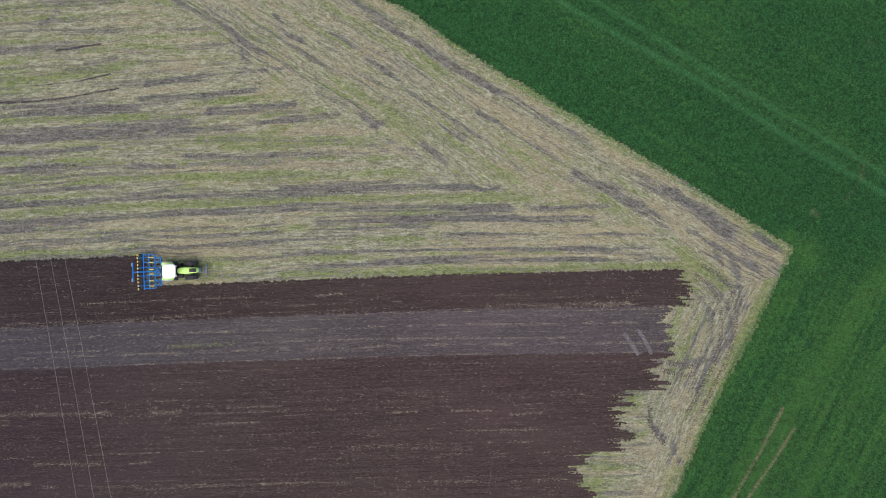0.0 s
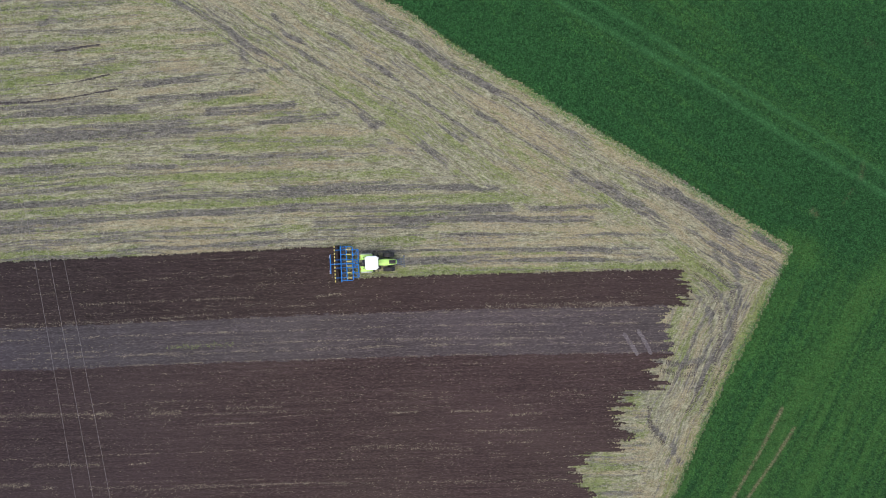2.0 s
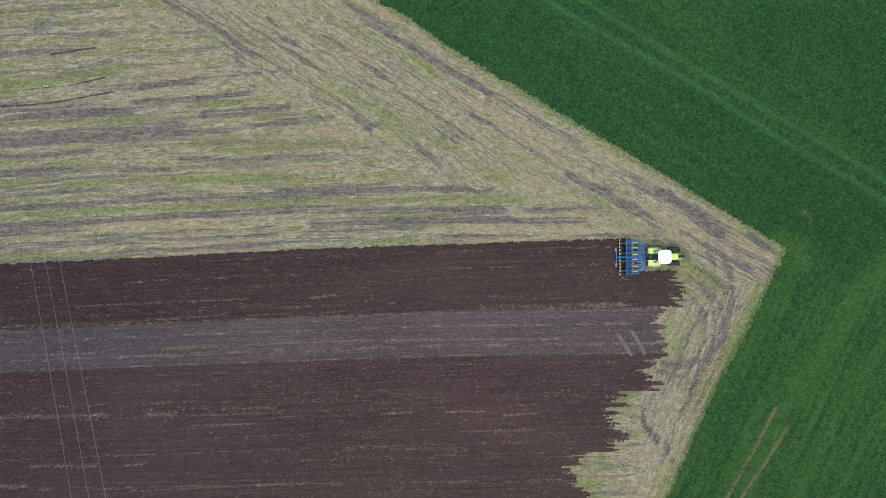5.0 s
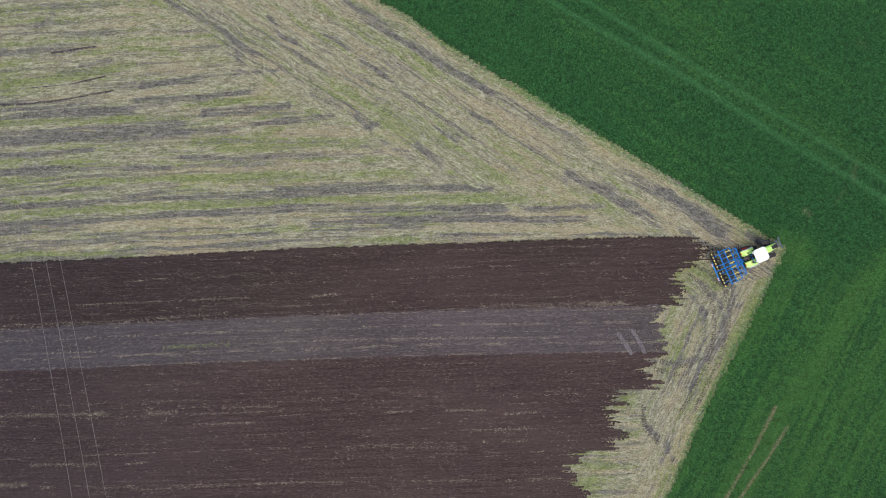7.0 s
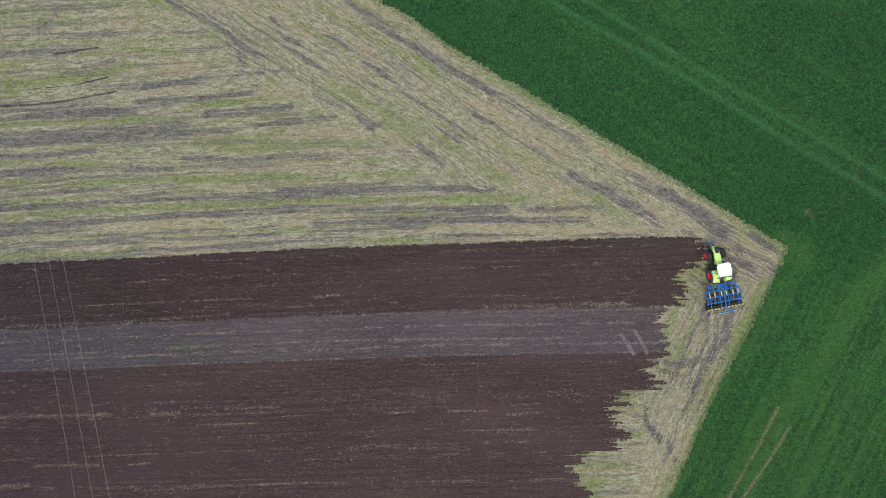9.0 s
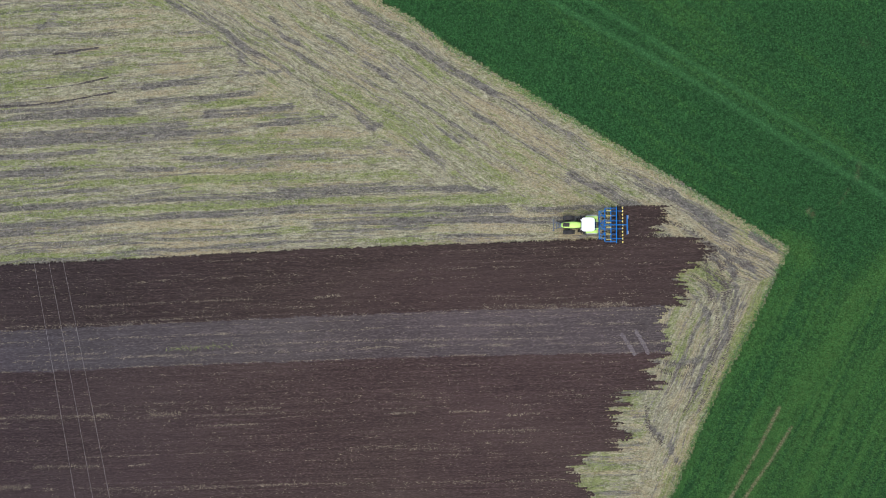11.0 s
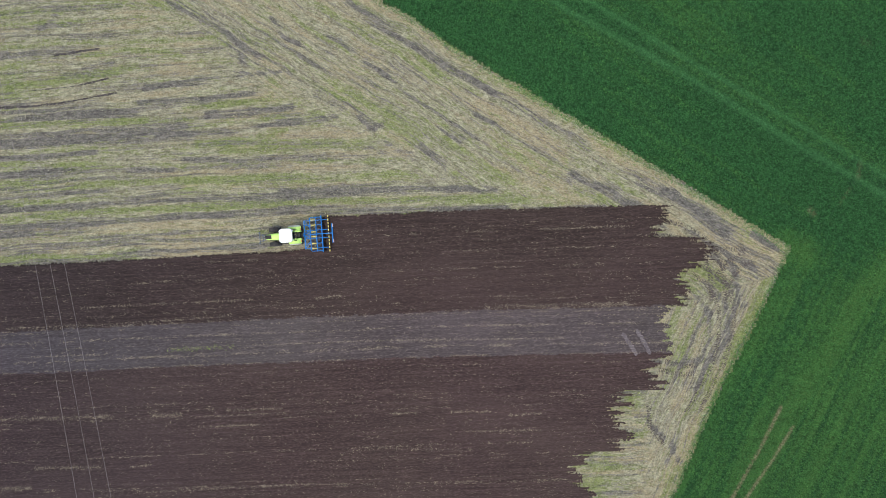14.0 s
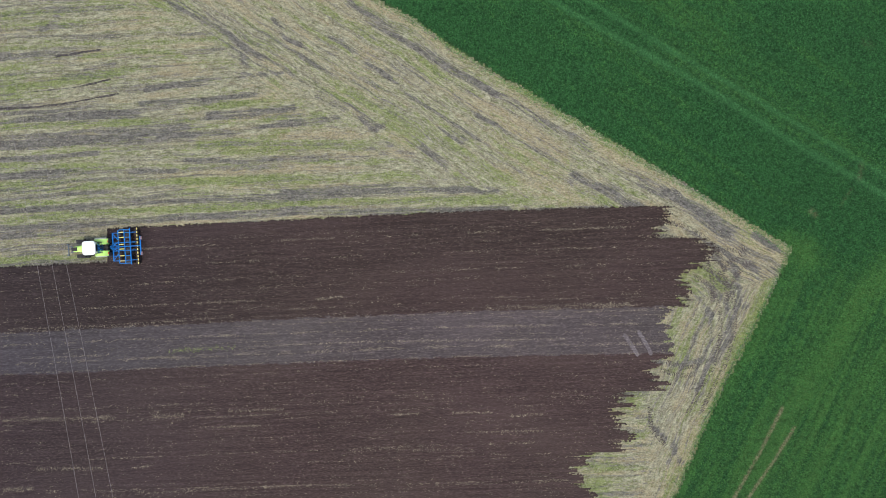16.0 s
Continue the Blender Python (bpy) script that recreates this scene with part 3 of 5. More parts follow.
# a fringe of grass along the crop's edges
for line, count in ((NORTH_EDGE[1:], 2200), (EAST_EDGE[:-1], 1500)):
    pts = np.array(line)
    t = np.cumsum(np.r_[0, np.hypot(*np.diff(pts, axis=0).T)])
    at = rng.uniform(0, t[-1], count)
    x = np.interp(at, t, pts[:, 0]) + rng.normal(0.1, 0.4 if count > 2000 else 0.25, count)
    y = np.interp(at, t, pts[:, 1]) + rng.normal(0.05, 0.42, count)
    fringe = scatter("grass_fringe", PALE_LEAF, x, y, np.full(count, -0.03), rng, (0.08, 0.24), (0.012, 0.03), (0.03, 0.10), 3, 0.08)
    tagged(fringe, "thin grass between stubble and crop", "grass", kind="stuff")


# ---- tilled soil ----
CELL = 0.13


def curve_of(points):
    a = np.array(points)
    return lambda x: np.interp(x, a[:, 0], a[:, 1])


class Strip:
    """One pass of the cultivator: its upper and lower edge, its ends, how many tines leave fingers, and its straw."""

    def __init__(self, top, bottom, left, right, seed, lift, ragged=1.3, round_end=0.0, straw=1.0):
        self.top, self.bottom = curve_of(top), curve_of(bottom)
        self.left, self.right, self.seed, self.lift, self.ragged, self.round_end, self.straw = left, right, seed, lift, ragged, round_end, straw

    def inside(self, x, y):
        speck = lattice(x, y, CELL * 0.8, self.seed + 7) - 0.5
        edge = (rough(x, y * 0 + self.seed, 0.55, self.seed) - 0.5) * 0.34 + speck * 0.22
        top, bottom = self.top(x) + edge, self.bottom(x) + edge * 0.4
        share = np.clip((y - bottom) / (top - bottom), 0, 1)
        tine = (lattice(y, y * 0, 0.30, self.seed + 4) + lattice(y, y * 0, 0.17, self.seed + 8)) * 1.7 + lattice(y, y * 0, 1.6, self.seed + 5) * 1.5 - 2.55
        end = self.right + tine * self.ragged - self.round_end * (2 * share - 1) ** 2
        end = end + (rough(x * 0.4, y, 0.3, self.seed + 6) - 0.5) * 2.2 + speck * 1.6
        return (y < top) & (y > bottom) & (x < end) & (x > self.left)

    def height(self, x, y):
        return self.lift + (rough(x * 0.5, y, 0.42, self.seed + 1) - 0.5) * 0.08

    def rows(self, x, y):
        """How much straw lies here: in broken rows along the pass."""
        v = (y - self.bottom(x))
        row = lattice(v, v * 0, 0.19, self.seed + 2) ** 6 * 1.4 + 0.045
        return row * 0.75 * np.clip(rough(x, v * 6, 2.0, self.seed + 3) * 3.4 - 1.35, 0, 1.1) * (0.35 + 1.3 * rough(x, v * 8, 0.7, self.seed + 31)) * self.straw


def strip_arrays(strip, x0, x1, whole=False):
    """Vertices and faces of the strip between x0 and x1, with sides down into the ground."""
    xs = np.arange(round(x0 / CELL), round(x1 / CELL) + 1) * CELL
    lo, hi = min(strip.bottom(xs)) - 0.5, max(strip.top(xs)) + 0.5
    ys = np.arange(math.floor(lo / CELL), math.ceil(hi / CELL) + 1) * CELL
    gx, gy = np.meshgrid(xs, ys)
    jx = gx + (lattice(gx, gy, CELL * 0.9, 51) - 0.5) * CELL * 0.7
    jy = gy + (lattice(gx, gy, CELL * 0.9, 52) - 0.5) * CELL * 0.7
    nx, ny = len(xs), len(ys)
    verts = np.stack([jx, jy, strip.height(gx, gy)], -1).reshape(-1, 3)
    fill = strip.inside(gx[:-1, :-1] + CELL / 2, gy[:-1, :-1] + CELL / 2)
    if whole:
        joined, count = np.zeros_like(fill), -1
        joined[:, 0] = fill[:, 0]
        while joined.sum() != count:
            count = joined.sum()
            for _ in range(40):
                joined[1:] |= joined[:-1]
                joined[:-1] |= joined[1:]
                joined &= fill
                joined[:, 1:] |= joined[:, :-1]
                joined[:, :-1] |= joined[:, 1:]
                joined &= fill
        fill = joined
    idx = np.arange(nx * ny).reshape(ny, nx)
    quads = np.stack([idx[:-1, :-1], idx[:-1, 1:], idx[1:, 1:], idx[1:, :-1]], -1)
    faces = [quads[fill]]
    pad = np.pad(fill, 1)
    low = len(verts)
    for dy, dx, a, b in ((-1, 0, 1, 0), (0, 1, 2, 1), (1, 0, 3, 2), (0, -1, 0, 3)):
        open_side = fill & ~pad[1 + dy:1 + dy + ny - 1, 1 + dx:1 + dx + nx - 1]
        q = quads[open_side]
        faces.append(np.stack([q[:, a], q[:, b], q[:, b] + low, q[:, a] + low], -1))
    under = verts.copy()
    under[:, 2] = strip.lift - 0.30
    return np.concatenate([verts, under]), np.concatenate(faces)


def straw_arrays(strip, x0, x1, density, rng):
    """Bent bits of straw, each of two small faces."""
    lo, hi = min(strip.bottom(np.array([x0, x1]))), max(strip.top(np.array([x0, x1])))
    n = int((x1 - x0) * (hi - lo) * density)
    x, y = rng.uniform(x0, x1, n), rng.uniform(lo, hi, n)
    ok = strip.inside(x, y) & (rng.random(n) < strip.rows(x, y))
    x, y = x[ok], y[ok]
    n = len(x)
    z = strip.height(x, y) + 0.02
    turn, half, wide = rng.normal(0.04, 0.45, n), rng.uniform(0.03, 0.12, n), rng.uniform(0.008, 0.019, n)
    c, s = np.cos(turn), np.sin(turn)
    out = []
    for along, rise in ((-1, 0.0), (0, 0.05), (1, 0.01)):
        for side in (-1, 1):
            out.append(np.stack([x + c * along * half - s * side * wide, y + s * along * half + c * side * wide, z + rise + 0 * x], -1))
    verts = np.stack(out, 1).reshape(-1, 3)
    base = np.arange(n)[:, None] * 6
    faces = np.concatenate([base + np.array([0, 2, 3, 1]), base + np.array([2, 4, 5, 3])])
    return verts, faces


def straw_mesh(strip, x0, x1, density, rng):
    verts, faces = straw_arrays(strip, x0, x1, density, rng)
    mesh = bpy.data.meshes.new("straw_litter")
    mesh.from_pydata(verts.tolist(), [], faces.tolist())
    mesh.materials.append(STRAW)
    return mesh


def soil_mesh(name, strip, x0, x1, soil, density=0, rng=None):
    va, fa = strip_arrays(strip, x0, x1, not density)
    used, inverse = np.unique(fa, return_inverse=True)
    va, fa = va[used], inverse.reshape(fa.shape)
    vb, fb = straw_arrays(strip, x0, x1, density, rng) if density else (np.zeros((0, 3)), np.zeros((0, 4), int))
    mesh = bpy.data.meshes.new(name)
    mesh.from_pydata(np.concatenate([va, vb]).tolist(), [], np.concatenate([fa, fb + len(va)]).tolist())
    mesh.materials.append(soil)
    mesh.materials.append(STRAW)
    mesh.polygons.foreach_set("material_index", np.concatenate([np.zeros(len(fa)), np.ones(len(fb))]).astype(np.int32))
    return mesh


# edges between the passes, from north to south
EDGE_LAST = [(-85.0, 0.8), (-61.32, 2.80), (-41.75, 3.69), (-22.18, 4.49), (1.31, 5.50), (16.96, 5.83), (29.88, 6.09), (60.0, 6.2)]
EDGE_NEW = [(-85.0, -4.2), (-60.61, -1.73), (-41.02, -0.92), (-21.43, 0.12), (2.07, 0.92), (17.74, 1.34), (25.58, 1.59), (36.15, 1.84), (60.0, 2.2)]
EDGE_OLD = [(-85.0, -7.2), (-61.14, -6.24), (-33.06, -4.83), (-22.15, -4.37), (1.25, -3.51), (16.84, -3.12), (32.83, -2.81), (60.0, -2.9)]
EDGE_A = [(-85.0, -12.6), (-61.14, -10.84), (-29.95, -9.44), (1.25, -8.27), (16.84, -7.95), (31.66, -7.72), (60.0, -7.6)]
EDGE_B = [(-85.0, -18.6), (-61.14, -16.69), (-29.95, -15.52), (1.25, -14.58), (16.84, -14.43), (29.32, -14.27), (60.0, -14.3)]
EDGE_C = [(-85.0, -23.5), (-61.14, -21.91), (-29.95, -20.74), (1.25, -19.73), (29.32, -19.34), (60.0, -19.4)]
EDGE_D = [(-85.0, -32.0), (-61.14, -30.34), (-29.95, -29.17), (1.25, -28.15), (24.25, -27.76), (60.0, -27.6)]
EDGE_E = [(-85.0, -43.0), (60.0, -41.0)]


def lower(edge, d):
    return [(x, y - d) for x, y in edge]


END_OLD, END_DRY, END_C, END_D, END_E = 33.53, 31.19, 30.10, 24.80, 19.96
END_NEW, END_LAST = 37.3, 30.41
passes = [
    (Strip(EDGE_OLD, lower(EDGE_A, 0.15), -68, END_OLD, 11, 0.036), FRESH_SOIL, 110, "dark tilled soil with rows of straw bits"),
    (Strip(EDGE_A, lower(EDGE_B, 0.15), -68, END_DRY, 12, 0.028, straw=1.1), DRY_SOIL, 150, "paler dried strip of tilled soil strewn with straw"),
    (Strip(EDGE_B, lower(EDGE_C, 0.15), -68, END_C, 13, 0.036, straw=0.5), SOIL, 110, "dark tilled soil with few straw bits"),
    (Strip(EDGE_C, lower(EDGE_D, 0.15), -68, END_D, 14, 0.030, straw=1.1), SOIL, 110, "dark tilled soil with rows of straw bits"),
    (Strip(EDGE_D, EDGE_E, -68, END_E, 15, 0.024, straw=1.1), SOIL, 110, "dark tilled soil with rows of straw bits"),
]
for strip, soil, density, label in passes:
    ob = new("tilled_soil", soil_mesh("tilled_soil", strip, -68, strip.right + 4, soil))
    tagged(ob, label, "tilled soil", kind="structure")
    litter = new("straw_litter", straw_mesh(strip, -66, strip.right + 3, density, np.random.default_rng(strip.seed)))
    tagged(litter, "bits of straw in rows on the tilled soil", "straw", kind="stuff")

# the tilled land goes on to the west and south
far_soil = sheet("tilled_land", lines(-68, 10, 2.0, 300), lines(-43, -3, 1.0, 300), lambda x, y: 0.0 * x - 0.002, None, SOIL,
                 lambda x, y: (y < np.interp(x, [-85, -68], [-4.2, -4.0]) + (x + 68) * 0.07) & (x < np.interp(y, [-300, -42, -41], [-60, 10, 10])) & ((x < -67) | (y < -42)))
tagged(far_soil, "dark tilled land that goes on beyond", "tilled soil", kind="structure")

# the passes made now: soil is turned up slice by slice behind the tines
NEW_PASS = Strip(EDGE_NEW, lower(EDGE_OLD, 0.35), -68, END_NEW, 16, 0.06, ragged=1.2, round_end=3.8, straw=0.75)
LAST_PASS = Strip(EDGE_LAST, lower(EDGE_NEW, 0.35), -68, END_LAST, 17, 0.075, ragged=1.3, straw=0.6)
START_NEW, STOP_LAST = -40.71, -45.99
SLICE = CELL * 7
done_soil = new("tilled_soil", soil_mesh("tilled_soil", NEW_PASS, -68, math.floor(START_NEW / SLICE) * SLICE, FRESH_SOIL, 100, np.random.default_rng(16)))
tagged(done_soil, "freshly tilled dark moist soil behind the cultivator", "tilled soil", kind="structure")


def slices(strip, x0, x1):
    """Slices of fresh soil from x0 to x1: each with its place."""
    out = []
    rng = np.random.default_rng(strip.seed + 100)
    for k in range(math.floor(x0 / SLICE), math.ceil(x1 / SLICE)):
        mesh = soil_mesh("soil_slice", strip, k * SLICE, (k + 1) * SLICE, FRESH_SOIL, 100, rng)
        ob = new("soil_slice", mesh)
        ob.parent = done_soil
        out.append((ob, (k + 0.5) * SLICE))
    return out


new_slices = slices(NEW_PASS, START_NEW, END_NEW + 2.5)
last_slices = slices(LAST_PASS, STOP_LAST, END_LAST + 2.5)

# narrow ruts of dark soil between the stubble rows
for line, half in RUTS:
    lx, ly = np.array(line).T
    rut = sheet("wheel_rut", np.arange(lx.min() - 0.5, lx.max() + 0.5, 0.09), np.arange(ly.min() - 0.5, ly.max() + 0.5, 0.09), lambda x, y: -0.032 + 0 * x, None, TRACK_SOIL,
                lambda x, y: near_line(x, y, line)[0] + (rough(x * 0.3, y, 0.5, 83) - 0.5) * 0.3 < half)
    tagged(rut, "narrow dark wheel rut along the stubble rows", "wheel rut", "wheel ruts", "structure")

# pale wheel marks across the dried strip
PALE_SOIL = soil_material("pale_soil", (0.16, 0.145, 0.146), (0.215, 0.196, 0.196), 0.3)
for line in ([(25.11, -11.78), (26.83, -14.43)], [(27.06, -11.31), (28.70, -14.27)]):
    (ax, ay), (bx, by) = line
    mark = sheet("wheel_mark", np.arange(ax - 1, bx + 1, 0.1), np.arange(by - 1, ay + 1, 0.1), lambda x, y: 0.085 + 0 * x, None, PALE_SOIL,
                 lambda x, y: near_line(x, y, line)[0] + (rough(x, y, 0.3, 81) - 0.5) * 0.25 < 0.27)
    tagged(mark, "pale wheel mark pressed into the dried soil", "wheel mark", "wheel marks", "structure")

# single rows where more straw lies: line, bits, spread
STRAW_LINES_WEST = [
    ([(-49.9, -7.6), (-42.7, -7.2), (-36.2, -7.0), (-26.2, -6.6)], 150, 0.07),
    ([(-60.4, -10.4), (-47.1, -10.0), (-35.0, -9.2), (-29.0, -8.7)], 190, 0.12),
    ([(-61.1, -22.9), (-53.3, -22.8), (-45.5, -22.6)], 230, 0.16),
    ([(-40.5, -22.5), (-35.8, -22.4)], 90, 0.22),
    ([(-33.8, -24.1), (-25.3, -23.9)], 90, 0.07),
    ([(-29.9, -21.9), (-22.1, -21.7)], 60, 0.10),
    ([(-56.5, -29.7), (-47.1, -29.6)], 110, 0.14),
    ([(-61.1, -32.5), (-56.8, -32.4)], 80, 0.16),
    ([(-26.0, -12.9), (-11.2, -12.4), (1.2, -12.3), (16.8, -12.2)], 330, 0.06),
    ([(-57.2, -14.3), (-46.3, -14.0)], 70, 0.06),
]
# more of them to the east
STRAW_LINES_EAST = [
    ([(1.2, -22.3), (6.7, -22.3)], 60, 0.07),
    ([(9.0, -22.9), (13.7, -22.5)], 50, 0.10),
    ([(2.8, -25.0), (13.7, -24.9)], 90, 0.08),
    ([(5.9, -7.8), (16.8, -7.6), (26.2, -7.3)], 220, 0.18),
    ([(20.7, -7.7), (27.0, -7.6)], 60, 0.08),
    ([(-17.5, -6.5), (-13.6, -6.1)], 50, 0.10),
    ([(-7.3, -22.5), (-3.4, -22.4)], 40, 0.08),
    ([(-14.3, -28.0), (-9.7, -27.2), (4.4, -27.6)], 110, 0.20),
    ([(-42.4, -33.1), (-35.4, -32.9), (-28.4, -32.5), (-18.2, -32.1)], 130, 0.06),
    ([(-43.2, -29.6), (-40.1, -29.3)], 30, 0.05),
]
rng = np.random.default_rng(12)
for line, count, spread in STRAW_LINES_WEST + STRAW_LINES_EAST:
    count = round(count * 1.8)
    pts = np.array(line)
    t = np.cumsum(np.r_[0, np.hypot(*np.diff(pts, axis=0).T)])
    at = rng.uniform(0, t[-1], count)
    x, y = np.interp(at, t, pts[:, 0]), np.interp(at, t, pts[:, 1]) + rng.normal(0, spread, count)
    row = scatter("straw_litter", STRAW, x, y, np.full(count, 0.11), rng, (0.10, 0.26), (0.014, 0.026), (0.01, 0.04), 1, 0)
    tagged(row, "pale straw lying in a row on the tilled soil", "straw", kind="stuff")

# a green streak of weeds on the dried strip
rng = np.random.default_rng(8)
x = rng.uniform(-38.06, -28.78, 170)
y = np.interp(x, [-38.06, -28.78], [-13.49, -13.02]) + rng.normal(0, 0.16, 170)
tagged(scatter("weeds", GRASS, x, y, np.full(170, 0.06), rng, (0.05, 0.14), (0.012, 0.03), (0.02, 0.06), 2, 0.08), "green weeds on the dried soil", "weeds", kind="stuff")


# ---- tyre tracks ----
def lug_marks(name, places, half, soil, rng, share=0.75):
    """Torn bars of soil where tyre lugs bit: places are (x, y, way) along one wheel's line."""
    verts, faces = [], []
    for px, py, way in places:
        for s in (-1, 1):
            if rng.random() > share:
                continue
            c, d = math.cos(way), math.sin(way)
            base = len(verts)
            skew = rng.uniform(0.05, 0.14)
            for along, side, up in ((-0.05, 0.03, 0), (0.05, 0.03, 0), (0.05 + skew, half, 0), (-0.05 + skew, half, 0), (0, 0.06, 0.05), (skew, half * 0.9, 0.04)):
                a, b = along + rng.normal(0, 0.03), s * side + rng.normal(0, 0.04)
                verts.append((px + a * c - b * d, py + a * d + b * c, -0.075 + 0.05 + up))
            faces += [(base, base + 1, base + 4), (base + 1, base + 2, base + 5, base + 4), (base + 2, base + 3, base + 5), (base + 3, base, base + 4, base + 5)]
    mesh = bpy.data.meshes.new(name)
    mesh.from_pydata(verts, [], faces)
    mesh.materials.append(soil)
    return new(name, mesh)


def along(line, step):
    """Places at even steps on a line of points, with the way there."""
    out = []
    for (ax, ay), (bx, by) in zip(line, line[1:]):
        length = math.hypot(bx - ax, by - ay)
        for k in range(max(1, int(length / step))):
            f = k * step / length
            out.append((ax + (bx - ax) * f, ay + (by - ay) * f, math.atan2(by - ay, bx - ax)))
    return out


rng = np.random.default_rng(9)
for line in ([(34.62, -3.51), (36.34, -4.60), (37.59, -6.16), (38.37, -8.50), (38.37, -12.40), (37.28, -16.30), (33.61, -22.93)],
             [(35.87, -2.26), (38.37, -3.67), (39.93, -5.77), (40.55, -8.50), (40.24, -12.01), (38.99, -15.91), (35.56, -22.54)],
             [(30.88, -15.52), (33.22, -16.30), (35.56, -16.14)], [(30.10, -16.69), (32.83, -17.39), (35.17, -17.23)], [(28.54, -21.76), (28.70, -24.88), (30.88, -27.22)]):
    track = lug_marks("tyre_track", along(line, 0.24), 0.30, TRACK_SOIL, rng, 0.8)
    tagged(track, "old tyre track of lug marks in the stubble", "tyre track", "tyre tracks", "stuff")


# ---- power cables over the west of the fields ----
CABLE = paint("cable_metal", (0.36, 0.34, 0.35), 0.4, 0.3, 0.0)


def cable(a, b, sag):
    """A wire from a to b and on beyond both, slightly hanging."""
    a, b = Vector(a), Vector(b)
    points = [a.lerp(b, -1.2 + 3.4 * k / 40) for k in range(41)]
    curve = bpy.data.curves.new("power_cable", "CURVE")
    curve.dimensions, curve.bevel_depth, curve.bevel_resolution = "3D", 0.0085, 1
    line = curve.splines.new("POLY")
    line.points.add(len(points) - 1)
    for k, p in enumerate(points):
        f = k / 40
        line.points[k].co = (p.x, p.y, p.z - sag * 4 * f * (1 - f), 1)
    curve.materials.append(CABLE)
    return tagged(new("power_cable", curve), "thin grey power cable hanging high over the fields", "power cable", "power cables")


cable((-51.30, 17.39, 13), (-43.10, -29.38, 13), 2.0)
cable((-49.70, 17.39, 13), (-41.04, -29.38, 13), 2.0)
cable((-48.23, 17.39, 13), (-39.04, -29.38, 13), 2.0)


# ---- tractor and cultivator: x forward, the origin on the ground under the rear axle ----
def box(bm, x0, x1, y0, y1, z0, z1, bevel=0.0):
    m = Matrix.Translation(((x0 + x1) / 2, (y0 + y1) / 2, (z0 + z1) / 2)) @ Matrix.Diagonal((x1 - x0, y1 - y0, z1 - z0, 1))
    made = bmesh.ops.create_cube(bm, size=1, matrix=m)
    if bevel:
        edges = list({e for v in made["verts"] for e in v.link_edges})
        bmesh.ops.bevel(bm, geom=edges, offset=bevel, segments=2, profile=0.5, affect="EDGES")


def bar(bm, a, b, wide, high, up=(0, 0, 1)):
    """A square tube from a to b."""
    a, b = Vector(a), Vector(b)
    way = (b - a).normalized()
    side = way.cross(Vector(up)).normalized()
    top = side.cross(way)
    m = Matrix((( *way * (b - a).length,), (*side * wide,), (*top * high,))).transposed().to_4x4()
    m.translation = (a + b) / 2
    made = bmesh.ops.create_cube(bm, size=1, matrix=m)
    edges = [e for v in made["verts"] for e in v.link_edges if abs((e.verts[0].co - e.verts[1].co).normalized().dot(way)) > 0.9]
    bmesh.ops.bevel(bm, geom=list(set(edges)), offset=min(wide, high) * 0.15, segments=1, affect="EDGES")


def rod(bm, a, b, radius, sides=10):
    a, b = Vector(a), Vector(b)
    m = Matrix.Translation((a + b) / 2) @ (b - a).to_track_quat("Z", "Y").to_matrix().to_4x4()
    bmesh.ops.create_cone(bm, cap_ends=True, segments=sides, radius1=radius, radius2=radius, depth=(b - a).length, matrix=m)


def loft(bm, rings):
    """Closes a skin over rings of as many points each, with caps."""
    made = [[bm.verts.new(p) for p in ring] for ring in rings]
    for a, b in zip(made, made[1:]):
        for k in range(len(a)):
            bm.faces.new((a[k], a[(k + 1) % len(a)], b[(k + 1) % len(a)], b[k]))
    bm.faces.new(made[0][::-1])
    bm.faces.new(made[-1])
    bmesh.ops.recalc_face_normals(bm, faces=bm.faces)


def squircle(half_a, half_b, power, count):
    """Points of a rounded rectangle."""
    out = []
    for k in range(count):
        t = 2 * math.pi * (k + 0.5) / count
        c, s = math.cos(t), math.sin(t)
        out.append((half_a * math.copysign(abs(c) ** (2 / power), c), half_b * math.copysign(abs(s) ** (2 / power), s)))
    return out


def lathe(bm, profile, sides):
    """Turns a closed profile of (radius, y) about the y axis."""
    rings = []
    for k in range(sides):
        t = 2 * math.pi * k / sides
        rings.append([bm.verts.new((r * math.cos(t), y, r * math.sin(t))) for r, y in profile])
    for k in range(sides):
        a, b = rings[k], rings[(k + 1) % sides]
        for j in range(len(profile)):
            i = (j + 1) % len(profile)
            bm.faces.new((a[j], a[i], b[i], b[j]))
    bmesh.ops.recalc_face_normals(bm, faces=bm.faces)


def part(name, bm, material, parent, label="", smooth=True):
    mesh = bpy.data.meshes.new(name)
    bm.to_mesh(mesh)
    bm.free()
    mesh.materials.append(material)
    if smooth:
        mesh.polygons.foreach_set("use_smooth", np.ones(len(mesh.polygons), bool))
        mesh.set_sharp_from_angle(angle=radians(38))
    ob = new(name, mesh)
    ob.parent = parent
    if label:
        tagged(ob, label)
    return ob


def shape(build, *args):
    bm = bmesh.new()
    build(bm, *args)
    return bm


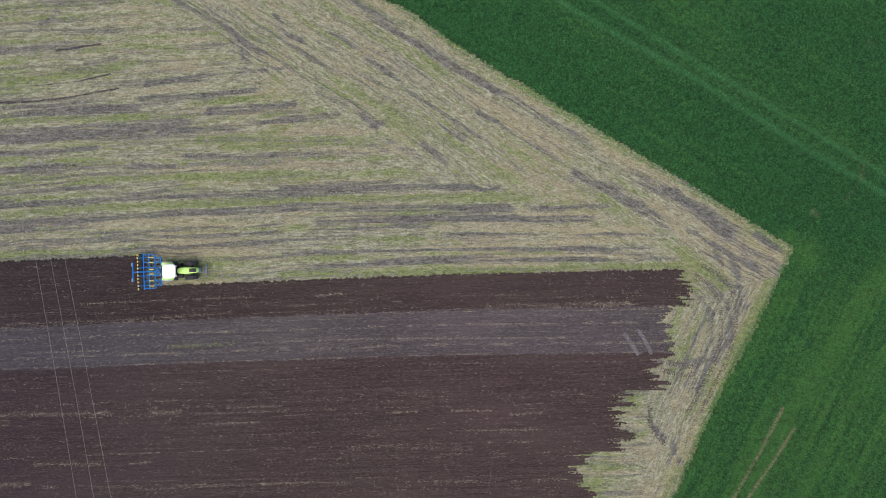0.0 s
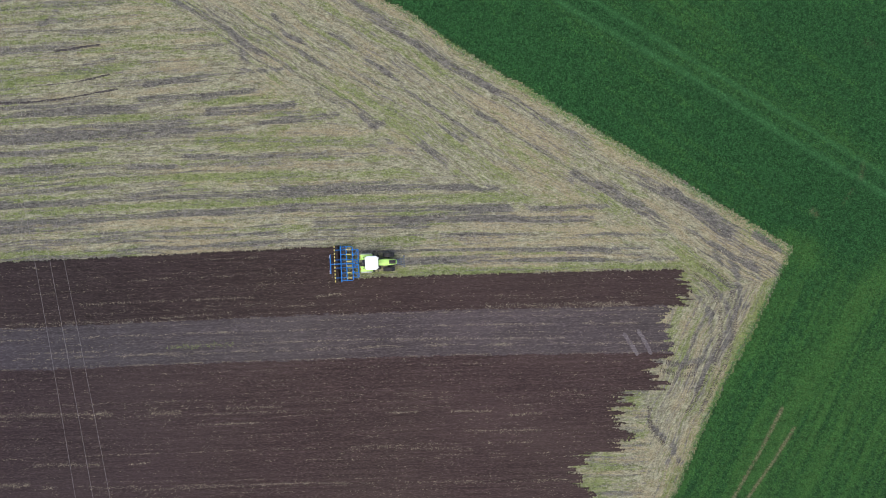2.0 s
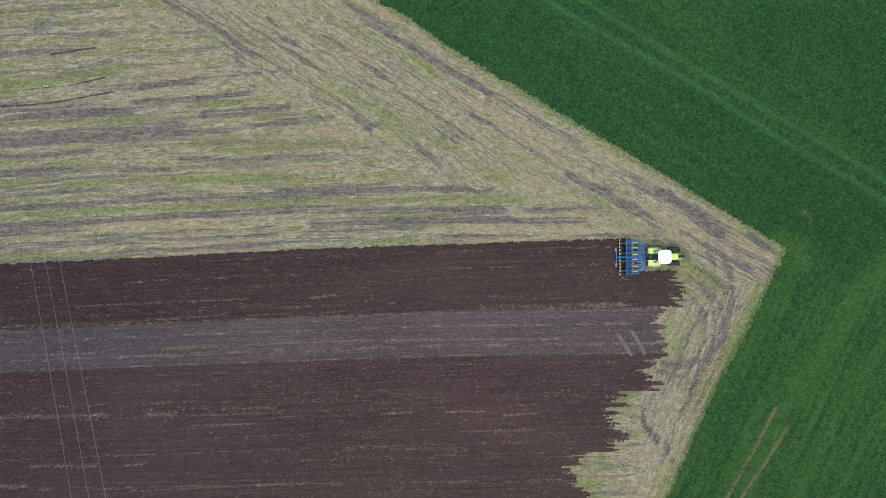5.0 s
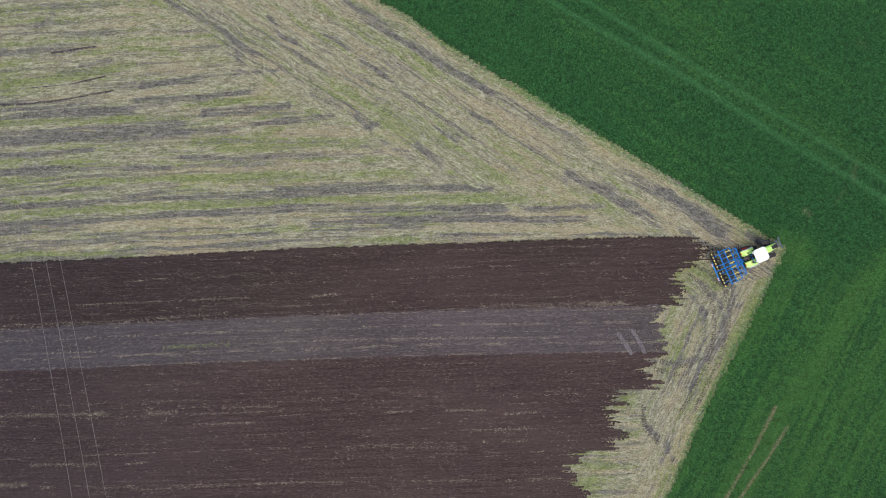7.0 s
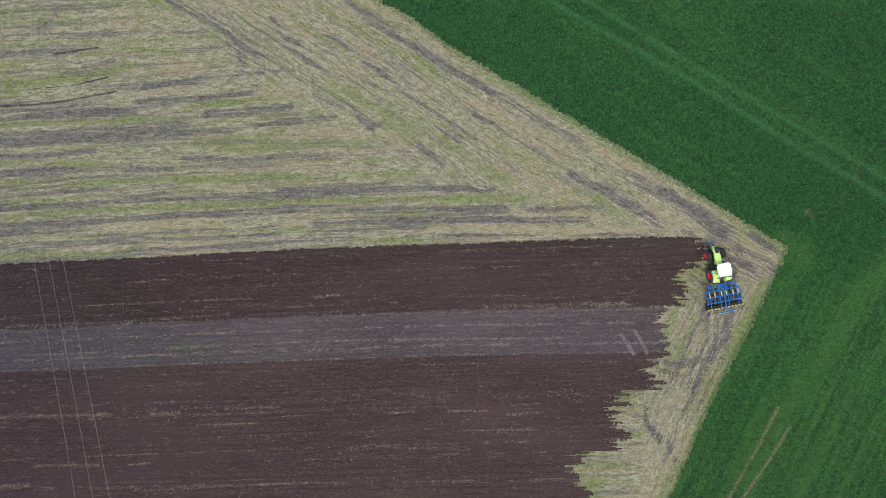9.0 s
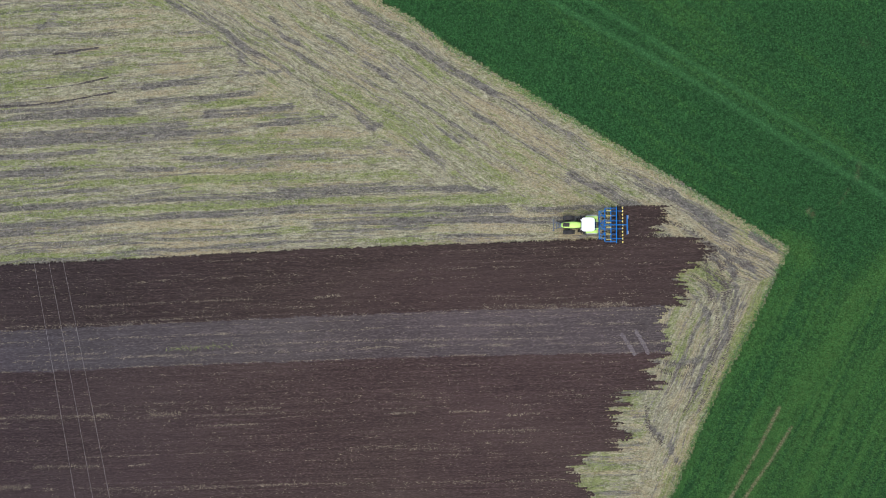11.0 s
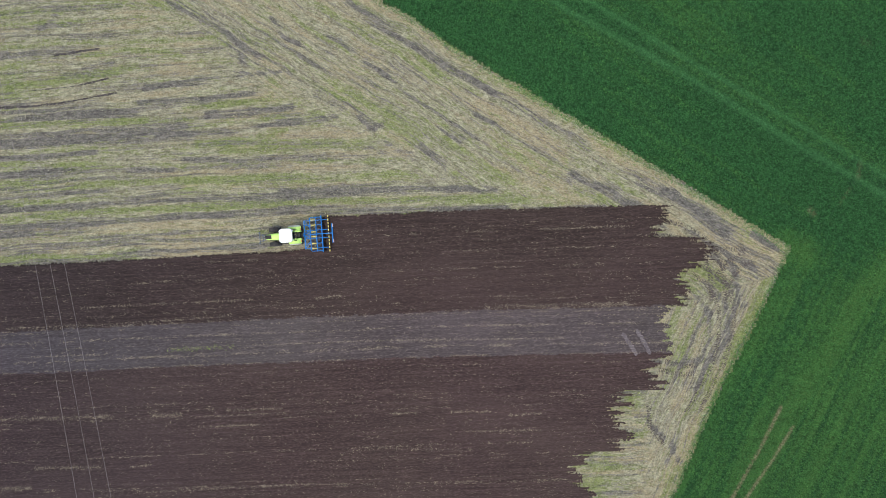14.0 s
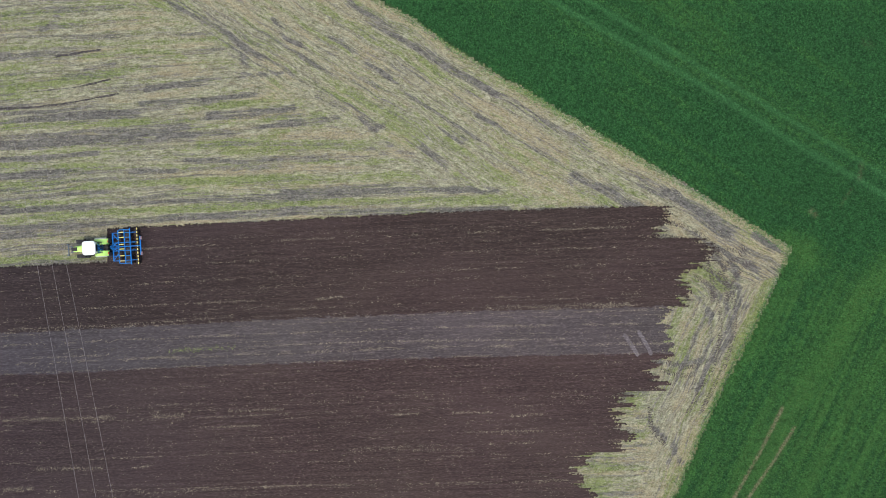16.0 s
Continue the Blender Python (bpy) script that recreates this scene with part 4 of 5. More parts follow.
LIME = paint("lime_paint", (0.54, 0.84, 0.21), 0.35, 0, 0.08)
WHITE = paint("white_paint", (0.83, 0.88, 0.86), 0.35, 0, 0.06)
BLACK = paint("black_plastic", (0.022, 0.022, 0.025), 0.6, 0, 0.3)
RUBBER = paint("tyre_rubber", (0.050, 0.056, 0.068), 0.85, 0, 0.55)
RED = paint("red_paint", (0.70, 0.025, 0.03), 0.4, 0, 0.15)
BLUE = paint("blue_paint", (0.003, 0.155, 0.47), 0.45, 0, 0.12)
YELLOW = paint("yellow_paint", (0.66, 0.55, 0.16), 0.5, 0, 0.45)
STEEL = paint("dark_steel", (0.06, 0.06, 0.065), 0.5, 0.6, 0.6)
CAKED = paint("caked_soil", (0.045, 0.03, 0.028), 0.95, 0, 0.5)
GREY = paint("grey_paint", (0.13, 0.16, 0.20), 0.5, 0.2, 0.25)
PALE = paint("pale_grey_paint", (0.42, 0.47, 0.40), 0.5, 0.0, 0.2)
SIGNWHITE = paint("sign_white", (0.8, 0.76, 0.76), 0.5, 0, 0.1)
LAMP = paint("lamp_lens", (0.75, 0.76, 0.78), 0.15, 0, 0.05)
_g = Nodes("cab_glass", 0.05)
_g.bsdf.inputs["Transmission Weight"].default_value = 1.0
_g.bsdf.inputs["IOR"].default_value = 1.3
GLASS = _g.done((0.35, 0.42, 0.42))


def wheel(parent, name, radius, width, rim_radius, lugs, side):
    """A wheel at the origin, its axle along y; side is where its outer face lies."""
    hub = new(name)
    hub.parent = parent
    w = width / 2
    bm = bmesh.new()
    r0, r1 = rim_radius, radius * 0.955
    lathe(bm, [(r0, -w * 0.78), (r0 + 0.05, -w * 0.95), ((r0 + r1) / 2, -w), (r1 - 0.07, -w * 0.96), (r1 - 0.01, -w * 0.8), (r1, 0), (r1 - 0.01, w * 0.8), (r1 - 0.07, w * 0.96), ((r0 + r1) / 2, w), (r0 + 0.05, w * 0.95), (r0, w * 0.78)], 40)
    for k in range(lugs):
        for s in (-1, 1):
            t = 2 * math.pi * (k + (0.25 if s > 0 else -0.25)) / lugs
            m = Matrix.Rotation(-t, 4, "Y") @ Matrix.Translation((r1 + radius * 0.012, s * w * 0.48, 0)) @ Matrix.Rotation(s * radians(42), 4, "X") @ Matrix.Diagonal((radius * 0.07, w * 1.05, 0.055, 1))
            bmesh.ops.create_cube(bm, size=1, matrix=m)
    part("tyre", bm, RUBBER, hub, "dusty black tyre with deep lugs")
    bm = bmesh.new()
    o = side
    lathe(bm, [(r0 + 0.01, -w * 0.8), (r0 + 0.01, w * 0.8), (r0 - 0.04, w * 0.8), (r0 - 0.06, w * 0.35 * o + 0.02), (0.16, w * 0.25 * o + 0.02), (0.12, w * 0.55 * o + 0.02), (0.0, w * 0.58 * o), (0.0, w * 0.1 * o - 0.02), (0.15, w * 0.1 * o - 0.02), (r0 - 0.06, w * 0.2 * o - 0.02), (r0 - 0.04, -w * 0.8)], 32)
    for k in range(8):
        t = 2 * math.pi * k / 8
        rod(bm, (0.22 * math.cos(t), w * 0.3 * o, 0.22 * math.sin(t)), (0.22 * math.cos(t), w * 0.42 * o, 0.22 * math.sin(t)), 0.025, 6)
    part("rim", bm, RED, hub, "red steel rim")
    return hub


def fender(bm, radius, y0, y1, start, end, thick, steps=14):
    """A mudguard bent round an axle at the origin."""
    rings = []
    for k in range(steps + 1):
        t = radians(start + (end - start) * k / steps)
        c, s = math.cos(t), math.sin(t)
        rings.append([(radius * c, y0, radius * s), (radius * c, y1 - 0.05, radius * s), ((radius - 0.05) * c, y1, (radius - 0.05) * s),
                      ((radius - thick - 0.05) * c, y1, (radius - thick - 0.05) * s), ((radius - thick) * c, y1 - 0.06, (radius - thick) * s), ((radius - thick) * c, y0, (radius - thick) * s)])
    loft(bm, rings)


tractor = tagged(new("tractor"), "lime green tractor with white cab roof and red rims", "tractor")
REAR_R, FRONT_R, AXLE = 0.96, 0.78, 2.85
rear_wheels, front_wheels = [], []
for s in (-1, 1):
    w = wheel(tractor, "rear_wheel", REAR_R, 0.62, 0.50, 20, s)
    w.location = (0, s * 0.97, REAR_R)
    rear_wheels.append((w, s))
    w = wheel(tractor, "front_wheel", FRONT_R, 0.56, 0.40, 17, s)
    w.location = (AXLE, s * 0.97, FRONT_R)
    front_wheels.append((w, s))

# hood: narrow, rounded, falling to the nose
bm = bmesh.new()
rings = []
for x, half, low, high, power in ((1.45, 0.36, 1.0, 2.03, 3), (1.7, 0.42, 1.0, 2.04, 3.2), (2.4, 0.48, 0.98, 2.0, 3.4), (3.1, 0.43, 0.98, 1.90, 3.2), (3.6, 0.37, 0.98, 1.78, 3.0), (3.88, 0.31, 1.0, 1.62, 2.8), (4.0, 0.22, 1.08, 1.45, 2.5)):
    rings.append([(x, a, (low + high) / 2 + b) for a, b in squircle(half, (high - low) / 2, power, 24)])
loft(bm, rings)
part("hood", bm, LIME, tractor)
bm = bmesh.new()
box(bm, 0.95, 1.5, -0.42, 0.42, 1.0, 1.98, 0.08)
part("engine_cowl", bm, BLACK, tractor, "black cowl before the cab")
bm = bmesh.new()
box(bm, 3.02, 3.90, -0.25, 0.25, 1.80, 1.935, 0.03)
bmesh.ops.rotate(bm, verts=bm.verts, cent=(3.1, 0, 1.9), matrix=Matrix.Rotation(radians(9), 3, "Y"))
part("hood_vent", bm, BLACK, tractor, "black mesh vent on the hood")
for s in (-1, 1):
    bm = bmesh.new()
    box(bm, 1.9, 3.3, s * 0.43 - 0.05, s * 0.43 + 0.05, 1.2, 1.62, 0.02)
    part("side_grille", bm, BLACK, tractor)
    bm = bmesh.new()
    box(bm, 3.78, 3.93, s * 0.20 - 0.09, s * 0.20 + 0.09, 1.34, 1.46, 0.03)
    part("headlight", bm, LAMP, tractor, "clear headlight lens")
bm = bmesh.new()
box(bm, -0.55, 3.7, -0.28, 0.28, 0.62, 1.05, 0.05)
box(bm, -0.6, 0.9, -0.45, 0.45, 0.7, 1.3, 0.08)
box(bm, AXLE - 0.14, AXLE + 0.14, -0.75, 0.75, 0.58, 0.84, 0.05)
rod(bm, (0, -0.8, REAR_R), (0, 0.8, REAR_R), 0.17, 16)
part("chassis", bm, STEEL, tractor)
bm = bmesh.new()
box(bm, 0.85, 1.75, -0.98, -0.5, 0.5, 1.15, 0.08)
part("fuel_tank", bm, BLACK, tractor)
bm = bmesh.new()
for k in range(4):
    box(bm, 1.0, 1.5, 0.55 + 0.1 * (3 - k), 0.98, 0.42 + 0.24 * k, 0.46 + 0.24 * k, 0.01)
box(bm, 0.95, 1.0, 0.6, 0.98, 0.4, 1.2)
box(bm, 1.5, 1.55, 0.6, 0.98, 0.4, 1.2)
part("step", bm, BLACK, tractor)

# cab: pillars, panes and the big roof
TOP, SILL = 2.82, 1.18
FEET = [(1.22, 0.62), (0.35, 0.82), (-0.45, 0.72)]
HEADS = [(1.35, 0.74), (0.35, 0.84), (-0.30, 0.74)]
bm = bmesh.new()
for s in (-1, 1):
    for (ax, ay), (bx, by) in zip(FEET, HEADS):
        bar(bm, (ax, s * ay, SILL), (bx, s * by, TOP), 0.08, 0.08, (1, 0, 0))
box(bm, -0.5, 1.3, -0.84, 0.84, 1.05, 1.2, 0.05)
part("cab_frame", bm, BLACK, tractor)
for name, a, b in (("windscreen", (0, 1), (0, -1)), ("rear_window", (2, 1), (2, -1)), ("side_window", (0, 1), (1, 1)), ("side_window", (1, 1), (2, 1)), ("side_window", (0, -1), (1, -1)), ("side_window", (1, -1), (2, -1))):
    bm = bmesh.new()
    corners = []
    for (i, s), z, table in ((a, SILL, FEET), (b, SILL, FEET), (b, TOP, HEADS), (a, TOP, HEADS)):
        corners.append(bm.verts.new((table[i][0], s * table[i][1], z)))
    face = bm.faces.new(corners)
    bmesh.ops.solidify(bm, geom=[face], thickness=0.012)
    part(name, bm, GLASS, tractor)
bm = bmesh.new()
box(bm, 0.05, 0.55, -0.25, 0.25, 1.2, 1.7, 0.08)
box(bm, -0.05, 0.1, -0.25, 0.25, 1.6, 2.2, 0.06)
part("driver_seat", bm, BLACK, tractor)
bm = bmesh.new()
loft(bm, [[(0.80 + a, b, z) for a, b in squircle(ha, hb, 5, 40)] for z, ha, hb in ((2.80, 0.78, 0.83), (2.83, 0.87, 0.92), (2.94, 0.89, 0.94), (3.01, 0.85, 0.90), (3.04, 0.72, 0.77), (3.05, 0.36, 0.38))])
part("roof", bm, WHITE, tractor, "white rounded cab roof")
for s in (-1, 1):
    for x in (-0.10, 1.70):
        bm = bmesh.new()
        box(bm, x - 0.05, x + 0.05, s * 0.62 - 0.1, s * 0.62 + 0.1, 2.72, 2.83, 0.02)
        part("work_light", bm, LAMP, tractor)
    bm = bmesh.new()
    bar(bm, (1.35, s * 0.76, 2.6), (1.6, s * 1.12, 2.55), 0.03, 0.03)
    box(bm, 1.57, 1.63, s * 1.14 - 0.1, s * 1.14 + 0.1, 2.2, 2.55, 0.02)
    part("mirror", bm, BLACK, tractor)
    # mudguards: lime behind, black in front
    bm = bmesh.new()
    fender(bm, 1.06, s * 0.46, s * 1.14, 42, 152, 0.05)
    bmesh.ops.translate(bm, verts=bm.verts, vec=(0, 0, REAR_R))
    box(bm, -0.95, 0.5, min(s * 0.44, s * 0.52), max(s * 0.44, s * 0.52), 1.15, 1.9, 0.03)
    part("rear_fender", bm, LIME, tractor)
    bm = bmesh.new()
    fender(bm, 1.075, s * 1.14, s * 1.27, 50, 140, 0.04)
    bmesh.ops.translate(bm, verts=bm.verts, vec=(0, 0, REAR_R))
    part("fender_rim", bm, PALE, tractor, "pale grey edge of the mudguard")
    bm = bmesh.new()
    box(bm, -0.93, -0.86, s * 0.8 - 0.15, s * 0.8 + 0.15, 1.42, 1.55, 0.02)
    part("tail_light", bm, RED, tractor)
    bm = bmesh.new()
    fender(bm, 0.86, s * 0.74, s * 1.2, 45, 140, 0.03)
    bmesh.ops.translate(bm, verts=bm.verts, vec=(AXLE, 0, FRONT_R))
    part("front_fender", bm, BLACK, tractor)
bm = bmesh.new()
rod(bm, (1.12, -0.62, 1.1), (1.12, -0.62, 2.35), 0.075, 14)
rod(bm, (1.12, -0.62, 2.3), (1.0, -0.62, 2.75), 0.06, 14)
part("exhaust_pipe", bm, STEEL, tractor)
# front linkage
bm = bmesh.new()
box(bm, 3.7, 4.15, -0.32, 0.32, 0.55, 1.0, 0.05)
for s in (-1, 1):
    bar(bm, (4.1, s * 0.28, 0.75), (4.75, s * 0.42, 0.7), 0.09, 0.12)
    bar(bm, (4.1, s * 0.2, 1.0), (4.45, s * 0.3, 0.72), 0.07, 0.07)
bar(bm, (4.55, -0.5, 0.7), (4.55, 0.5, 0.7), 0.09, 0.09)
bar(bm, (4.1, 0, 1.0), (4.8, 0, 0.98), 0.07, 0.08)
bar(bm, (4.95, -0.72, 0.78), (4.95, 0.72, 0.78), 0.10, 0.12)
for s in (-1, 1):
    bar(bm, (4.7, s * 0.42, 0.7), (4.95, s * 0.46, 0.78), 0.08, 0.1)
    box(bm, 4.85, 5.08, s * 0.72 - 0.09, s * 0.72 + 0.09, 0.66, 0.95, 0.03)
part("front_linkage", bm, GREY, tractor, "grey front linkage arms")
# rear linkage
for s in (-1, 1):
    bm = bmesh.new()
    bar(bm, (-0.3, s * 0.35, 0.62), (-1.28, s * 0.45, 0.72), 0.07, 0.12)
    rod(bm, (-0.75, s * 0.40, 0.7), (-0.55, s * 0.36, 1.35), 0.035)
    part("lower_link", bm, STEEL, tractor)
bm = bmesh.new()
rod(bm, (-0.5, 0, 1.2), (-1.25, 0, 1.3), 0.045)
box(bm, -0.75, -0.4, -0.3, 0.3, 0.95, 1.35, 0.05)
part("top_link", bm, STEEL, tractor)

# ---- cultivator ----
cultivator = tagged(new("cultivator"), "blue mounted cultivator with yellow springs and black roller", "cultivator")
FZ = 0.92
BEAMS = ((-1.25, 1.95), (-2.02, 2.25), (-2.85, 2.38), (-3.62, 2.5))
for x, half in BEAMS:
    part("cross_beam", shape(bar, (x, -half, FZ), (x, half, FZ), 0.13, 0.13), BLUE, cultivator)
for s in (-1, 1):
    for y, x0, x1 in ((0.55, -1.2, -3.6), (1.25, -1.2, -3.6), (1.9, -1.3, -3.6), (2.3, -2.1, -3.6)):
        part("long_beam", shape(bar, (x0, s * y, FZ - 0.004), (x1, s * y, FZ - 0.004), 0.09, 0.10), BLUE, cultivator)
    part("brace", shape(bar, (-1.3, s * 1.85, FZ + 0.1), (-2.0, s * 0.95, FZ + 0.1), 0.08, 0.07), BLUE, cultivator)
    part("brace", shape(bar, (-1.3, s * 0.12, FZ + 0.16), (-2.02, s * 0.62, FZ + 0.12), 0.10, 0.09), BLUE, cultivator)
part("spine", shape(bar, (-1.7, 0, FZ + 0.18), (-5.02, 0, FZ + 0.1), 0.13, 0.13), BLUE, cultivator)
bm = bmesh.new()
for s in (-1, 1):
    bar(bm, (-1.25, s * 0.45, 0.72), (-1.2, s * 0.08, 1.45), 0.08, 0.12, (1, 0, 0))
    bar(bm, (-1.2, s * 0.08, 1.42), (-2.02, s * 0.25, FZ + 0.1), 0.07, 0.07)
bar(bm, (-1.25, -0.55, 0.72), (-1.25, 0.55, 0.72), 0.09, 0.09)
part("headstock", bm, BLUE, cultivator)


def tine(bm, x, y):
    """A curved shank that ends in the soil."""
    path = [(x, FZ + 0.02), (x - 0.22, FZ + 0.02), (x - 0.36, FZ - 0.14), (x - 0.36, FZ - 0.42), (x - 0.22, FZ - 0.74), (x + 0.02, FZ - 0.97)]
    for (ax, az), (bx, bz) in zip(path, path[1:]):
        bar(bm, (ax, y, az), (bx, y, bz), 0.12, 0.10, (0, 1, 0))


for k, (x, places) in enumerate(((-1.95, (-1.6, -0.9, 0.9, 1.6)), (-2.42, (-1.95, -1.25, -0.32, 0.32, 1.25, 1.95)), (-3.1, (-2.15, -1.45, -0.75, 0.75, 1.45, 2.15)))):
    for y in places:
        t = part("tine", shape(tine, x, y), STEEL, cultivator, "dark steel tine")
        bm = bmesh.new()
        if k == 1:
            box(bm, x - 0.44, x + 0.26, y - 0.06, y + 0.06, FZ + 0.08, FZ + 0.19, 0.03)
        else:
            # broad black brackets also fill in the deep shade under the frame
            box(bm, x - 0.42, x + 0.24, y - 0.12, y + 0.12, FZ - 0.06, FZ + 0.03, 0.02)
        part("spring_box", bm, YELLOW if k == 1 else BLACK, t, "yellow overload spring" if k == 1 else "broad black spring bracket that fills in the shade under the frame")
        bm = bmesh.new()
        loft(bm, [[(x - 0.03, y - 0.11, -0.03), (x - 0.03, y + 0.11, -0.03), (x - 0.03, y, 0.0)], [(x + 0.16, y - 0.015, -0.11), (x + 0.16, y + 0.015, -0.11), (x + 0.16, y, -0.09)]])
        part("share", bm, STEEL, t)
# hollow levelling discs hang from the last beam
for k in range(10):
    y = -2.25 + 0.5 * k
    bm = bmesh.new()
    bar(bm, (-3.58, y, FZ - 0.02), (-3.72, y, 0.42), 0.06, 0.06, (0, 1, 0))
    # arm plates widened to fill in the shade between the beams
    bar(bm, (-3.0, y + 0.1, FZ - 0.06), (-3.5, y, FZ - 0.06), 0.24, 0.08)
    bar(bm, (-3.5, y, FZ - 0.06), (-3.58, y - 0.16, FZ - 0.06), 0.16, 0.08)
    lathe(bm, [(0.0, -0.05), (0.14, -0.03), (0.27, 0.03), (0.27, 0.045), (0.14, -0.01), (0.0, -0.03)], 20)
    for v in bm.verts:
        if math.hypot(v.co.x, v.co.z) < 0.29 and abs(v.co.y) < 0.07:
            v.co = Matrix.Rotation(radians(18 if y < 0 else -18), 3, "Z") @ v.co + Vector((-3.78, y, 0.26))
    part("levelling_disc", bm, BLACK, cultivator, "dark hollow steel disc")
# roller: rings on a shaft, turned by the ground
ROLL_X, ROLL_R = -4.25, 0.31
roller = new("roller")
roller.parent = cultivator
roller.location = (ROLL_X, 0, ROLL_R + 0.02)
bm = bmesh.new()
rod(bm, (0, -2.42, 0), (0, 2.42, 0), 0.26, 22)
for k in range(9):
    t = 2 * math.pi * k / 9
    rod(bm, (0.25 * math.cos(t), -2.4, 0.25 * math.sin(t)), (0.25 * math.cos(t), 2.4, 0.25 * math.sin(t)), 0.022, 6)
part("drum", bm, CAKED, roller, "drum caked with dark soil")
bm = bmesh.new()
lathe(bm, [(0.20, -0.035), (0.27, -0.03), (ROLL_R, -0.012), (ROLL_R, 0.012), (0.27, 0.03), (0.20, 0.035)], 22)
ring_mesh = None
for k in range(30):
    if ring_mesh is None:
        ring = part("roller_ring", bm, BLACK, roller)
        ring_mesh = ring.data
    else:
        ring = new("roller_ring", ring_mesh)
        ring.parent = roller
    ring.location = (0, -2.4 + 4.8 * k / 29, 0)
for s in (-1, 1):
    for y in (0.55, 1.9):
        part("roller_arm", shape(bar, (-3.6, s * y, FZ), (-4.5, s * y, FZ - 0.15), 0.09, 0.09), BLUE, cultivator)
    part("roller_bracket", shape(bar, (-4.25, s * 2.46, 0.3), (-4.5, s * 2.44, FZ - 0.14), 0.05, 0.12, (0, 1, 0)), STEEL, cultivator)
part("scraper_bar", shape(bar, (-4.52, -2.48, FZ - 0.16), (-4.52, 2.48, FZ - 0.16), 0.08, 0.08), BLACK, cultivator, "black scraper bar behind the roller")
for k in range(11):
    y = -2.35 + 0.47 * k
    bm = bmesh.new()
    box(bm, -4.58, -4.45, y - 0.14, y + 0.14, FZ - 0.115, FZ - 0.085, 0.01)
    box(bm, -4.48, -4.44, y - 0.05, y + 0.05, 0.42, FZ - 0.1)
    part("scraper", bm, YELLOW, cultivator, "yellow scraper clip")
part("rear_bar", shape(bar, (-5.05, -1.32, FZ + 0.1), (-5.05, 1.32, FZ + 0.1), 0.14, 0.14), BLUE, cultivator)
for s in (-1, 1):
    bm = bmesh.new()
    box(bm, -5.16, -5.13, s * 1.05 - 0.21, s * 1.05 + 0.21, FZ - 0.15, FZ + 0.27)
    plate = part("warning_plate", bm, SIGNWHITE, cultivator, "white and red striped warning plate")
    for k in range(2):
        bm = bmesh.new()
        bar(bm, (-5.164, s * 1.05 - 0.2 + 0.16 * k, FZ - 0.13), (-5.164, s * 1.05 + 0.04 + 0.16 * k, FZ + 0.25), 0.008, 0.07, (0, 1, 0))
        part("red_stripe", bm, RED, plate)


# seconds, place of the rear axle on the ground, heading in degrees
OUTWARD = [
    (0.0, -37.16, -2.99, 2.0), (0.5, -30.36, -2.67, 2.1), (1.0, -23.65, -2.33, 2.3),
    (1.5, -17.01, -2.07, 2.3), (2.0, -10.17, -1.83, 2.3), (2.5, -3.33, -1.41, 1.9),
    (3.0, 3.45, -1.23, 1.4), (3.5, 10.19, -1.08, 1.1), (4.0, 16.89, -0.91, 0.8),
    (4.5, 23.37, -0.89, 0.8), (5.0, 29.62, -0.90, 0.7), (5.5, 35.01, -0.96, 0.6)]
TURNING = [
    (5.9, 38.45, -1.04, 0.8), (6.3, 40.84, -1.12, 3.8), (6.6, 42.50, -0.98, 19.8),
    (7.0, 42.52, -1.14, 23.8), (7.3, 41.31, -1.79, 37.8), (7.6, 39.96, -2.66, 51.3),
    (8.0, 38.68, -4.99, 76.8), (8.4, 38.33, -7.15, 87.3), (8.5, 38.26, -7.21, 88.8),
    (8.8, 38.23, -5.75, 91.8), (9.0, 38.19, -3.50, 100.8), (9.2, 37.63, -1.55, 110.3),
    (9.5, 35.86, 0.86, 126.8), (9.9, 32.69, 2.51, 149.8)]
BACK = [
    (10.3, 28.80, 3.22, 168.8), (10.7, 24.30, 3.41, 177.8), (11.0, 20.51, 3.38, 180.1),
    (11.3, 16.49, 3.29, 180.5), (11.5, 13.80, 3.24, 180.7), (12.0, 7.00, 3.13, 181.2),
    (12.5, 0.21, 3.04, 181.7), (13.0, -6.48, 2.86, 182.7), (13.5, -13.22, 2.58, 183.6),
    (14.0, -19.89, 2.20, 183.7), (14.5, -26.48, 1.88, 183.8), (15.0, -33.05, 1.58, 183.6),
    (15.5, -39.49, 1.23, 183.3), (16.0, -46.34, 0.84, 183.1)]
DRIVE = OUTWARD + TURNING + BACK

fresh_track = tagged(new("tyre_track"), "fresh tyre track torn into the stubble headland", "tyre track", kind="stuff")


